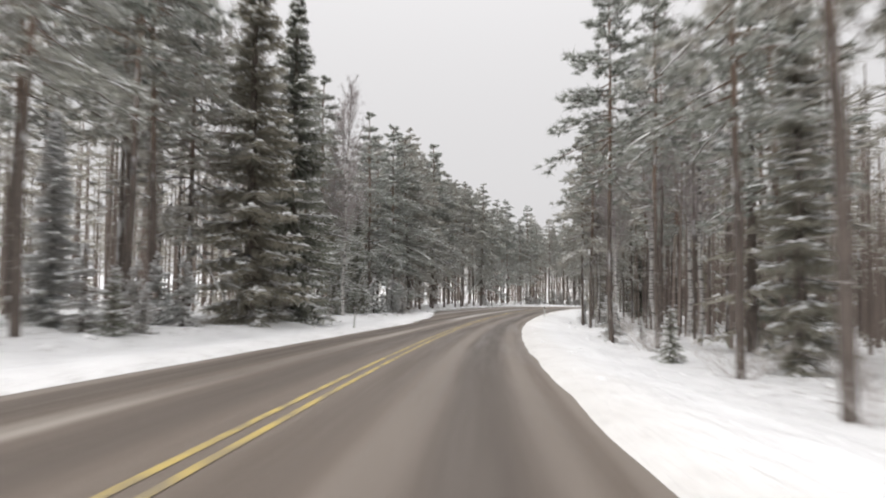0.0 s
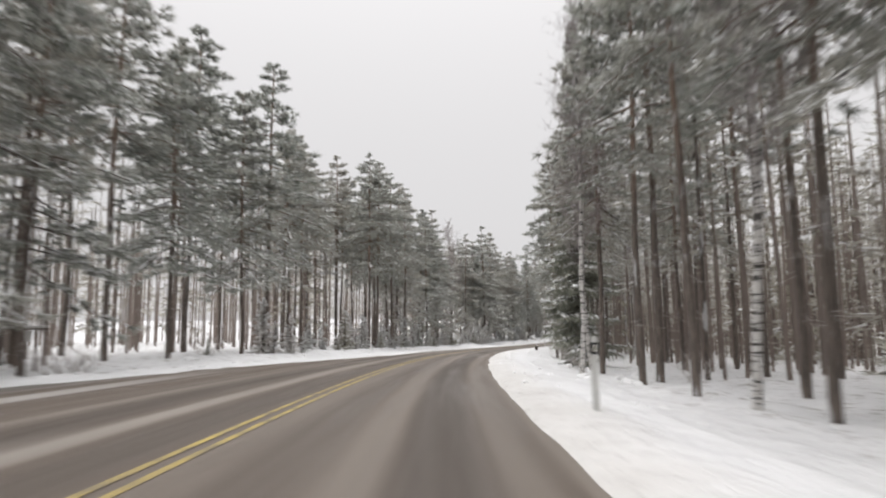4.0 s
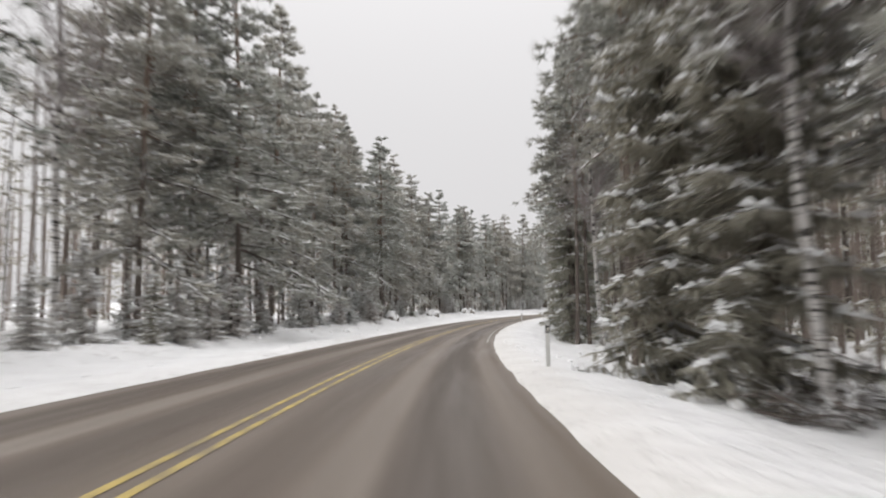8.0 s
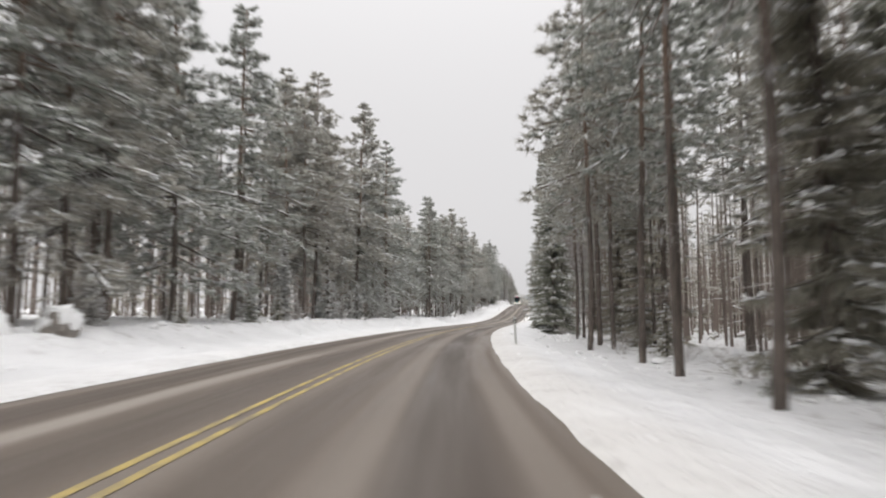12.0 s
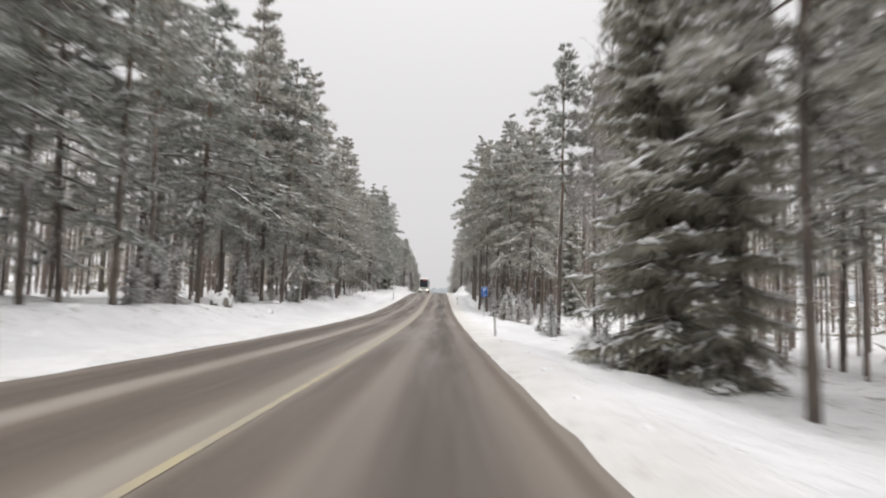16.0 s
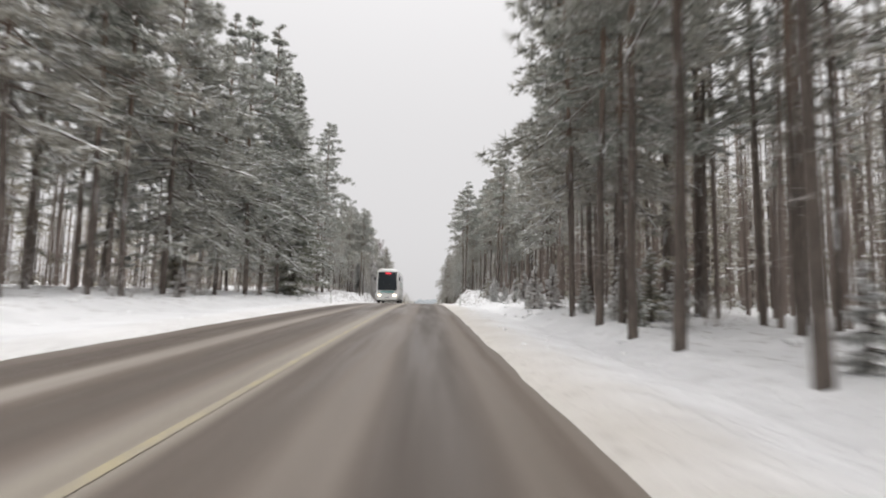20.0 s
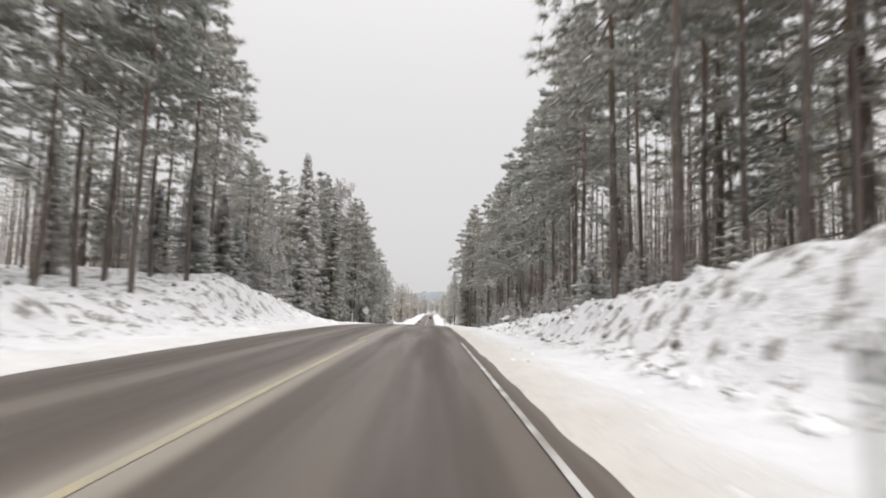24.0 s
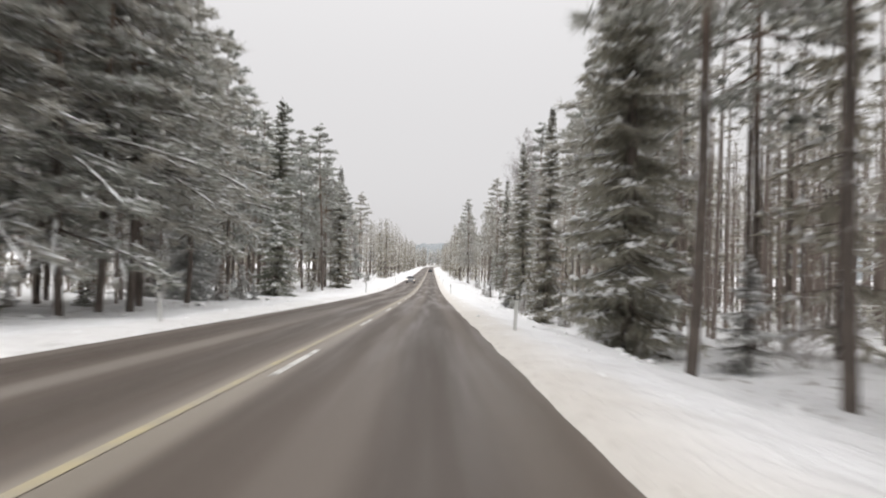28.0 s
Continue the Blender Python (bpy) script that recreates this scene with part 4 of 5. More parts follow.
# thickets of saplings: (side, from, to, nearest, how many)
for side, s0, s1, d0, count in ((-1, 125, 250, 9.7, 125), (-1, 255, 335, 10.6, 34), (1, 405, 515, 9.0, 60), (-1, 5, 62, 9.8, 36), (-1, 330, 420, 11.0, 16), (1, 548, 604, 9.8, 44),
                                (1, 604, 680, 9.0, 44), (-1, 575, 640, 10.8, 12), (1, 20, 70, 8.6, 8), (1, 180, 215, 8.2, 6)):
    for _ in range(count):
        s, d = s0 + (s1 - s0) * rng.random(), side * (d0 + 3.0 * rng.random())
        if free(s, d, .9):
            plant("small_spruce", s, d, (1.3 if side < 0 else .9) + 2.7 * rng.random() ** 1.2)


# ---- the woods behind, one mass ----
def woods(name, label, spots, seed):
    r = np.random.default_rng(seed)
    low = {
        "pine": [pine_shape(r, 20.0, b, 2.6, 20, 4, 4, .8, 0, 2.2, 3, 4, False) for b in (.3, .45, .55, .4)],
        "spruce": [spruce_shape(r, 15.0, .17, .05, 1.0, 5, 3, 1.0, 2.6, False, 1) for _ in range(3)],
    }
    low["thin_pine"] = [pine_shape(r, 18.0, b, 3.0, 10, 3, 3, .6, 0, 3.4, 3, 4, False) for b in (.15, .25, .3)]
    low["thicket"] = [pine_shape(r, 18.0, b, 2.6, 14, 2, 3, .5, 0, 3.4, 3, 4, False) for b in (.02, .05, .08)]
    low["pole"] = []
    for _ in range(4):
        top, lean = 15.0, r.normal(0, .25, 2)
        v, f = tube_rings(np.array([[0, 0, -.3], [lean[0] * .5, lean[1] * .5, top * .5], [lean[0], lean[1], top]]), (.12, .09, .04), 3)
        zs = top * (.25 + .7 * r.random(7))
        az = r.random(7) * 7
        a = np.stack([lean[0] * zs / top, lean[1] * zs / top, zs], 1)
        bits = sticks(a, a + np.stack([np.cos(az), np.sin(az), r.normal(-.1, .25, 7)], 1) * 1.2, .02 + 0 * zs)
        tuft = blades(a[4:] + np.array([0, 0, .1]), np.stack([np.cos(az), np.sin(az), 0 * az], 1)[4:] * .9, .14, np.stack([-np.sin(az), np.cos(az), .3 + 0 * az], 1)[4:])
        low["pole"].append((joined([(v, f), bits]), tuft, tuft))
    height = {"pole": 15.0, "thin_pine": 18.0, "thicket": 18.0, "pine": 20.0, "spruce": 15.0}
    mats = [M_PINE_BARK, M_PINE, M_SNOW, M_SPRUCE, M_POLE]
    vs, fs, ids, n = [], [], [], 0
    for kind, s, d, h in spots:
        shape = low[kind][int(r.integers(len(low[kind])))]
        foot = ground_at(np.array(s, float), np.array(d, float))
        a = r.random() * 6.3
        k = h / height[kind]
        c, si = math.cos(a) * k, math.sin(a) * k
        turn = np.array([[c, -si, 0], [si, c, 0], [0, 0, k]])
        for (v, f), mid in zip(shape[:2] if kind == "pole" else shape[:3], (4 if kind in ("pole", "thicket", "thin_pine") else 0, 3 if kind == "spruce" else 1, 2)):
            vs.append(v @ turn.T + foot)
            fs.append(f + n)
            ids.append(np.full(len(f), mid))
            n += len(v)
    me = mesh_of(name, np.concatenate(vs), np.concatenate(fs), mats, np.concatenate(ids))
    tagged(new(name, me), label, "forest", kind="stuff")


spots, far = [], []
for side in (1, -1):
    tt, dd, hh, sp, bp, bi = (np.array(c) for c in zip(*EDGE[side]))
    s = -12.0
    while s < 780:
        s += (1.25 if side > 0 and s < 660 else 1.45) * (.5 + rng.random())
        t = s / SPEED
        e, h = np.interp(t, tt, dd), np.interp(t, tt, hh)
        d = e + 3.5 + 30 * rng.random() ** 1.15
        if clearing(s, side * d) or (rng.random() < .55 and (side < 0 and 100 < s < 235 or side > 0 and 195 < s < 225)):
            continue
        spots.append(("spruce" if rng.random() < .1 + .45 * np.interp(t, tt, sp) else "pine", s, side * d, h * (.85 + .3 * rng.random())))
    s = 780.0
    while s < 1500:
        s += 1.9 * (.5 + rng.random())
        d = 10.5 + 18 * rng.random() ** 1.6
        spots.append(("spruce" if rng.random() < .5 else "pine", s, side * d, 14 + 6 * rng.random()))
for side in (1, -1):
    s = 5.0
    while s < 780:
        s += .9 * (.5 + rng.random())
        h = float(np.interp(s / SPEED, [e[0] for e in EDGE[side]], [e[2] for e in EDGE[side]]))
        far.append(("thin_pine" if side < 0 and 45 < s < 215 else "thicket", s, side * (38 + 26 * rng.random()), min(h, 17) * (.75 + .3 * rng.random())))
        if side > 0 and not 195 < s < 225 or side < 0 and s < 75:
            far.append(("thicket", s, side * (22 + 18 * rng.random()), min(h, 17) * (.6 + .35 * rng.random())))
        for _ in range(4 if side > 0 and s < 660 else 2):
            d = 14 + 38 * rng.random()
            if not clearing(s, side * d):
                far.append(("pole", s + rng.random(), side * d, h * (.5 + .4 * rng.random())))
woods("forest", "deep snowy pine and spruce forest behind the road's edge", spots + far, 5)


# ---- markings on the asphalt ----
def paint(name, colour, wear, under=(.17, .15, .132)):
    m = Nodes(name, 0.6)
    p = m.coords()
    worn = m.span(m.noise(p, 2.2, 6, .7), .5 - wear, .72 - wear, 0, .8)
    return m.colour(m.mix(worn, colour, under))


M_FADED = paint("faded_yellow_paint", (.46, .395, .24), .16, (.33, .295, .245))
M_EDGE = paint("edge_paint", (.60, .59, .56), .10)
M_YELLOW, M_WHITE = paint("yellow_paint", (.52, .395, .13), .10), paint("white_paint", (.66, .65, .62), .03)


def strip(name, s0, s1, d, width, mat, label):
    ss = np.linspace(s0, s1, max(2, int((s1 - s0) / 2) + 1))

    def lift(s, dd):
        aside = np.interp(s, (0, 30, 60, 90, 150, 210, 250, 300, 345, 440, 520, 555, 590, 640), (.2, .1, -.15, -.25, 0, .05, -.1, .1, .3, .25, .1, .05, .28, .25))
        out = road_lift(s, dd + (aside if abs(d) < 1 else 0))
        out[..., 2] += .007
        return out

    return tagged(new(name, sheet(name, ss, np.array([d - width / 2, d + width / 2]), lift, [mat])), label, "road marking", kind="structure")


L_LINE = "worn solid yellow line along the road's middle"
for off in (-.13, .13):
    strip("centre_line", -100, 335, off, .10, M_YELLOW, L_LINE)
strip("centre_line", 548, 900, -.13, .11, M_FADED, "faded salty yellow line along the road's middle")
strip("centre_line", 335, 548, .13, .11, M_FADED, "faded salty yellow line along the road's middle")
for s0, s1 in ((138, 152), (205, 268), (516, 548), (840, 900)):
    strip("edge_line", s0, s1, 3.45, .08, M_EDGE, "worn white line along the road's edge")
for k in range(32):
    strip("centre_dash", 623.5 + 9.5 * k, 626.5 + 9.5 * k, .13, .11, M_WHITE, "short white dash of the road's middle line")

# ---- roadside furniture ----
M_POST, M_BAND, M_REFLECT = plain("post_plastic", (.55, .55, .53), .6), plain("black_band", (.02, .02, .02), .5), plain("reflector", (.7, .68, .6), .2)
M_STEEL = plain("galvanised_steel", (.36, .37, .38), .45, .8)
M_BLUE, M_SIGN_WHITE = plain("sign_blue", (.02, .12, .42), .35, vary=.05), plain("sign_white", (.78, .78, .78), .35, vary=.04)
M_ALU = plain("sign_back", (.70, .71, .72), .5, .1)


def road_pose(s, d, turned=0.0, on_ground=True):
    """A pose whose Y runs along the road and whose X points to its right."""
    p, r = line_at(s)
    g = ground_at(np.array(s, float), np.array(d, float)) if on_ground else p + r * d - np.array([0, 0, .006 * abs(d)])
    slope = 0.0 if on_ground else math.degrees(math.atan(np.interp(s, S, RISE)))
    return pose(*g, 0, 0, math.degrees(math.atan2(r[1], r[0]))) @ pose(0, 0, 0, slope) @ pose(0, 0, 0, 0, 0, turned)


def marker_post():
    root = tagged(new("marker_post"), "slim grey plastic marker post with a black band in snow", "road post", "marker posts along the road")
    bm = bmesh.new()
    add_box(bm, (.10, .06, 1.25), (0, 0, .475), None, .015)
    part("post", bm, M_POST, root)
    bm = bmesh.new()
    add_box(bm, (.108, .068, .2), (0, 0, .92), None, .012)
    part("band", bm, M_BAND, root, "black band")
    bm = bmesh.new()
    add_box(bm, (.05, .08, .12), (0, 0, .92), None, .008)
    part("reflector", bm, M_REFLECT, root, "pale reflector")
    return root


post = marker_post()
post.matrix_basis = road_pose(58, 4.75)
for s in (97, 190.5, 241, 288.3, 333, 376.5, 431, 481, 531, 581, 632, 684, 734, 784, 834):
    copy_thing(post, road_pose(s, 4.75) @ pose(0, 0, 0, rng.normal(0, 2), rng.normal(0, 3), rng.normal(0, 5)))
for s in (30, 443, 485, 533, 582.5, 632, 682, 735, 785):
    copy_thing(post, road_pose(s, -5.0) @ pose(0, 0, 0, rng.normal(0, 2), rng.normal(0, 3), 180))


def parking_sign():
    root = tagged(new("parking_sign"), "blue parking sign over a small lower plate on a steel post", "road sign")
    bm = bmesh.new()
    add_tube(bm, .03, .03, 2.75 + 1.1, (0, .04, -.3), None, 12)
    part("post", bm, M_STEEL, root)
    bm = bmesh.new()
    add_box(bm, (.66, .02, .66), (0, 0, 3.0), None, .008)
    board = part("plate", bm, M_BLUE, root, "blue square plate")
    bm = bmesh.new()
    for x, z, w, h in ((0, 3.315, .62, .012), (0, 2.685, .62, .012), (-.31, 3.0, .012, .64), (.31, 3.0, .012, .64)):
        add_box(bm, (w, .006, h), (x, -.013, z))
    part("border", bm, M_SIGN_WHITE, board, "white border")
    text = bpy.data.curves.new("letter", "FONT")
    text.body, text.size, text.align_x, text.align_y, text.extrude = "P", .62, "CENTER", "CENTER", .003
    text.materials.append(M_SIGN_WHITE)
    letter = new("letter", text)
    letter.parent = board
    letter["label"] = "white letter P"
    letter.matrix_basis = pose(0, -.014, 3.0, 90)
    bm = bmesh.new()
    add_box(bm, (.66, .02, .30), (0, 0, 2.49), None, .008)
    low = part("lower_plate", bm, M_BLUE, root, "small blue plate below")
    bm = bmesh.new()
    add_box(bm, (.38, .006, .05), (0, -.013, 2.49))
    part("bar", bm, M_SIGN_WHITE, low, "white bar")
    bm = bmesh.new()
    for z in (3.15, 2.85, 2.49):
        add_box(bm, (.5, .025, .03), (0, .02, z))
    part("bracket", bm, M_STEEL, root)
    bm = bmesh.new()
    add_box(bm, (.64, .05, .035), (0, 0, 3.345), None, .015)
    part("snow_cap", bm, M_SNOW, root, "thin cap of snow")
    root.matrix_basis = road_pose(413.5, 7.05) @ pose(0, 0, -.2)


parking_sign()


def notice_board(s, d):
    root = tagged(new("notice_board"), "pale notice board under a little snow roof at the lay-by", "board")
    for x in (-.5, .5):
        bm = bmesh.new()
        add_box(bm, (.09, .09, 1.7), (x, 0, .6), None, .01)
        part("leg", bm, M_BOARD_WOOD, root)
    bm = bmesh.new()
    add_box(bm, (1.3, .06, .75), (0, -.06, 1.45), pose(0, 0, 0, -12), .015)
    part("panel", bm, M_BOARD, root, "pale green-grey panel")
    bm = bmesh.new()
    add_box(bm, (1.5, .45, .05), (0, 0, 1.92), pose(0, 0, 0, 8), .01)
    part("roof", bm, M_BOARD_WOOD, root)
    bm = bmesh.new()
    add_box(bm, (1.52, .46, .1), (0, 0, 2.0), pose(0, 0, 0, 8), .04)
    part("snow_cap", bm, M_SNOW, root, "cap of snow")
    root.matrix_basis = road_pose(s, d, -25)


M_BOARD, M_BOARD_WOOD = plain("board_panel", (.45, .49, .45), .6), plain("board_wood", (.13, .10, .08), .85)
notice_board(419.5, 17.5)


def slatted_board(s, d):
    root = tagged(new("notice_board"), "white slatted notice board on two legs in the snow", "board")
    for x in (-.5, .5):
        bm = bmesh.new()
        add_box(bm, (.08, .08, 2.0), (x, 0, .75), None, .01)
        part("leg", bm, M_BOARD_WHITE, root)
    for k in range(5):
        bm = bmesh.new()
        add_box(bm, (1.06, .04, .2), (0, -.06, .55 + k * .25), None, .012)
        part("slat", bm, M_BOARD_WHITE, root)
    bm = bmesh.new()
    add_box(bm, (1.16, .3, .05), (0, -.05, 1.77), pose(0, 0, 0, 6), .01)
    part("roof", bm, M_BOARD_WOOD, root, "dark little roof")
    bm = bmesh.new()
    add_box(bm, (1.17, .31, .08), (0, -.05, 1.84), pose(0, 0, 0, 6), .03)
    part("snow_cap", bm, M_SNOW, root, "cap of snow")
    root.matrix_basis = road_pose(s, d, 24)


def mailbox_stand(s, d):
    root = tagged(new("mailbox_stand"), "dark wooden mailbox stand with a snowy shelf", "mailbox")
    for x in (-.35, .35):
        bm = bmesh.new()
        add_box(bm, (.1, .1, 1.7), (x, 0, .6), None, .012)
        part("post", bm, M_BOARD_WOOD, root)
    bm = bmesh.new()
    add_box(bm, (1.3, .4, .06), (0, 0, 1.46), None, .01)
    part("shelf", bm, M_BOARD_WOOD, root)
    bm = bmesh.new()
    add_box(bm, (1.32, .42, .09), (0, 0, 1.535), None, .035)
    part("snow_cap", bm, M_SNOW, root, "cap of snow")
    bm = bmesh.new()
    add_box(bm, (.34, .3, .4), (.05, -.12, 1.2), None, .02)
    part("mailbox", bm, M_POST, root, "grey mailbox")
    root.matrix_basis = road_pose(s, d, 24)


M_BOARD_WHITE = plain("board_white", (.58, .58, .56), .6)
slatted_board(106, -14.0)
mailbox_stand(109, -13.4)


def warning_sign(s, d):
    """Faces the other way: its grey back is what shows."""
    root = tagged(new("warning_sign"), "grey back of a triangular warning sign on a steel post", "road sign")
    bm = bmesh.new()
    add_tube(bm, .03, .03, 2.6, (0, -.03, -.3), None, 12)
    part("post", bm, M_STEEL, root)
    bm = bmesh.new()
    bmesh.ops.create_cone(bm, cap_ends=True, segments=3, radius1=.5, radius2=.5, depth=.02, matrix=Matrix.Translation((0, 0, 2.05)) @ pose(0, 0, 0, 90))
    bmesh.ops.bevel(bm, geom=[e for e in bm.edges if abs((e.verts[0].co - e.verts[1].co).y) > .015], offset=.05, segments=3, affect="EDGES")
    part("plate", bm, M_ALU, root, "bare grey triangular plate")
    bm = bmesh.new()
    add_box(bm, (.62, .02, .22), (0, 0, 1.62), None, .01)
    part("lower_plate", bm, M_ALU, root, "bare grey lower plate")
    bm = bmesh.new()
    for z, w in ((2.2, .35), (1.9, .6)):
        add_box(bm, (w, .02, .03), (0, -.022, z))
    part("bracket", bm, M_STEEL, root)
    root.matrix_basis = road_pose(s, d)


warning_sign(606, -6.4)

# ---- snow-capped boulders ----
M_ROCK = plain("rock", (.21, .19, .17), .9, vary=.45, scale=3.0)


def boulder(s, d, w, h, name="boulder", label="grey boulder under a thick cap of snow"):
    root = tagged(new(name), label, "boulder", "boulders on the verge")
    seed = Vector((s, d, w))
    h /= .67
    bm = bmesh.new()
    bmesh.ops.create_icosphere(bm, subdivisions=4 if w > 3 else 3, radius=1)
    for v in bm.verts:
        k = 1 + .45 * noise.noise(v.co * 1.2 + seed) + .26 * noise.noise(v.co * 3.1 + seed)
        v.co = Vector((v.co.x * w * .5 * k, v.co.y * w * .42 * k, v.co.z * h * .62 * (.6 + .4 * k) + h * .38))
    cap = bm.copy()
    part("rock", bm, M_ROCK, root)
    low = [v for v in cap.verts if noise.noise(v.co * 1.5 + seed) + .3 * noise.noise(v.co * 5 + seed) > (.10 + .45 * (v.co.z / h - .45) if w > 3 else .22 + 1.5 * (v.co.z / h - .4))]
    bmesh.ops.delete(cap, geom=low, context="VERTS")
    for v in cap.verts:
        v.co += Vector((v.co.x * .05, v.co.y * .05, h * .05)) + Vector((.12, .12, .2)) * noise.noise(v.co * 3.3)
    solid = bmesh.ops.extrude_face_region(cap, geom=cap.faces[:])
    for g in solid["geom"]:
        if isinstance(g, bmesh.types.BMVert):
            g.co.z -= h * .10
            g.co.x, g.co.y = g.co.x * .93, g.co.y * .93
    me = part("snow_cap", cap, M_SNOW_CAP, root, "thick white cap of snow")
    me.data.shade_smooth()
    root.matrix_basis = road_pose(s, d) @ pose(0, 0, -.33 * h, 0, 0, (s * 37) % 360)


m = Nodes("snow_cap", .75)
f = m.noise(m.coords(), 6.0, 5)
m.bump(f, .5, .05)
M_SNOW_CAP = m.colour(m.mix(f, (.84, .84, .845), (.92, .92, .92)))
for row in ((240.4, -9.8, 1.5, 0.9), (260.8, -10.3, 1.1, 0.8), (279.5, -10.5, 1.4, 0.8), (258.9, -9.8, 1.9, 0.8), (279.1, -10.5, 1.3, 0.8), (281.9, -10, 1.2, 0.8), (386.4, -10.5, 1.2, 0.9), (590.5, 11.4, 3.2, 1.05)):
    boulder(*row)


# ---- a snag of an old trunk and a heap of branches by the curve ----
M_STUMP = plain("rotten_wood", (.06, .05, .042), .9, vary=.4, scale=9.0)


def tree_stump(s, d):
    root = tagged(new("tree_stump"), "dark broken tree stump with snow on top", "stump")
    bm = bmesh.new()
    add_tube(bm, .19, .13, .75, (0, 0, -.15), None, 14)
    bmesh.ops.subdivide_edges(bm, edges=[e for e in bm.edges if abs(e.verts[0].co.z - e.verts[1].co.z) > .3], cuts=4)
    for v in bm.verts:
        k = 1 + .5 * noise.noise(v.co * 5 + Vector((s, d, 0)))
        v.co = Vector((v.co.x * k, v.co.y * k, v.co.z + (.18 * noise.noise(v.co * 9) if v.co.z > .5 else 0)))
    part("trunk", bm, M_STUMP, root)
    bm = bmesh.new()
    bmesh.ops.create_icosphere(bm, subdivisions=2, radius=1, matrix=Matrix.Translation((.02, 0, .6)) @ Matrix.Diagonal((.16, .15, .08, 1)))
    part("snow_cap", bm, M_SNOW_CAP, root, "cap of snow")
    root.matrix_basis = road_pose(s, d)


def branch_heap(s, d):
    root = tagged(new("branch_heap"), "heap of dark snow-dusted branches at the forest edge", "branches")
    n = 150
    a = rng.normal(0, 1, (n, 3)) * np.array([.55, .45, .0]) + np.array([0, 0, .05]) + rng.random((n, 1)) * np.array([0, 0, .55])
    w = rng.normal(0, 1, (n, 3)) * np.array([.55, .5, .22])
    v, f = sticks(a, np.maximum(a + w, np.array([-9, -9, -.05])), .015 + .03 * rng.random(n) ** 2)
    tagged(part("brushwood", mesh_of("heap_brushwood", v, f, [M_SPRUCE_BARK]), None, root), kind="stuff")
    v, f = blades(a[:90] + np.array([0, 0, .05]), w[:90] * .8, .09, np.cross(w[:90], np.array([0, 0, 1.0])))
    tagged(part("snow", mesh_of("heap_snow", v, f, [M_SNOW]), None, root), kind="stuff")
    root.matrix_basis = road_pose(s, d)


tree_stump(166.1, 6.1)
branch_heap(186.2, 8.9)


# ---- a birch that has tipped over and hangs in its neighbours ----
def leaning_birch(s, d):
    root = tagged(new("leaning_birch"), "thin snow-topped birch trunk leaning over at the clearing", "tree")
    line = np.stack([np.linspace(0, -3.3, 8), np.linspace(0, .8, 8), np.linspace(-.2, 4.6, 8) - .35 * np.sin(np.linspace(0, 3.1, 8))], 1)
    v, f = tube_rings(line, np.linspace(.11, .05, 8), 8)
    part("trunk", mesh_of("leaning_trunk", v, f, [M_BIRCH_BARK], smooth_shade=True), None, root)
    v, f = tube_rings(line + np.array([0, 0, .07]), np.linspace(.09, .05, 8), 7)
    part("snow", mesh_of("leaning_snow", v, f, [M_SNOW], smooth_shade=True), None, root, "ridge of snow on the trunk")
    root.matrix_basis = road_pose(s, d)


leaning_birch(394.9, 15.0)


# ---- vehicles ----
m = Nodes("coach_white", .35)
p = m.coords()
grime = m.span(m.noise(m.scaled(p, (1, .35, 1.6)), 1.3, 6, .65), .45, .75, 0, .55)
M_COACH = m.colour(m.mix(grime, (.76, .76, .745), (.52, .51, .49)))
M_TEAL, M_LIGHT_TEAL = plain("teal_film", (.10, .34, .34), .35, vary=.4, scale=3), plain("pale_teal_film", (.48, .62, .60), .35, vary=.2, scale=3)
M_DARK, M_TYRE, M_RIM = plain("black_trim", (.02, .02, .022), .5), plain("tyre_rubber", (.03, .03, .03), .85), plain("steel_rim", (.12, .12, .12), .5, .6)
M_PANE = Nodes("dark_glass", .08).colour((.025, .03, .035))
M_RED = plain("tail_red", (.35, .02, .02), .25)
lamp_nodes = Nodes("headlight", .2)
lamp_nodes.bsdf.inputs["Emission Color"].default_value, lamp_nodes.bsdf.inputs["Emission Strength"].default_value = (1, .82, .6, 1), 5.0
M_LAMP = lamp_nodes.colour((.8, .8, .75))


display_nodes = Nodes("red_display", .3)
display_nodes.bsdf.inputs["Emission Color"].default_value, display_nodes.bsdf.inputs["Emission Strength"].default_value = (1, .04, .07, 1), 1.6
M_DISPLAY = display_nodes.colour((.3, .02, .03))


def loft(bm, section, stations):
    """Skin over copies of a closed section (x, z), each at y, scaled by kx and with its top at kz."""
    rings = []
    for y, kx, kz in stations:
        rings.append([bm.verts.new((x * kx, y, z if z < .8 else .8 + (z - .8) * kz)) for x, z in section])
    for a, b in zip(rings, rings[1:]):
        for i in range(len(section)):
            j = (i + 1) % len(section)
            bm.faces.new((a[i], a[j], b[j], b[i]))
    bm.faces.new(rings[0][::-1]), bm.faces.new(rings[-1])
    bmesh.ops.recalc_face_normals(bm, faces=bm.faces)
    return bm


def wheel(parent, x, y, r, w):
    bm = bmesh.new()
    add_tube(bm, r, r, w, (0, 0, -w / 2), None, 28)
    bmesh.ops.bevel(bm, geom=[e for e in bm.edges if abs(e.verts[0].co.z - e.verts[1].co.z) < .01], offset=.03, segments=2, affect="EDGES")
    tyre = part("wheel", bm, M_TYRE, parent, "black rubber tyre")
    tyre.matrix_basis = pose(x, y, r, 0, 90)
    bm = bmesh.new()
    add_tube(bm, r * .6, r * .5, w + .02, (0, 0, -w / 2 - .01), None, 20)
    part("rim", bm, M_RIM, tyre, "metal rim")


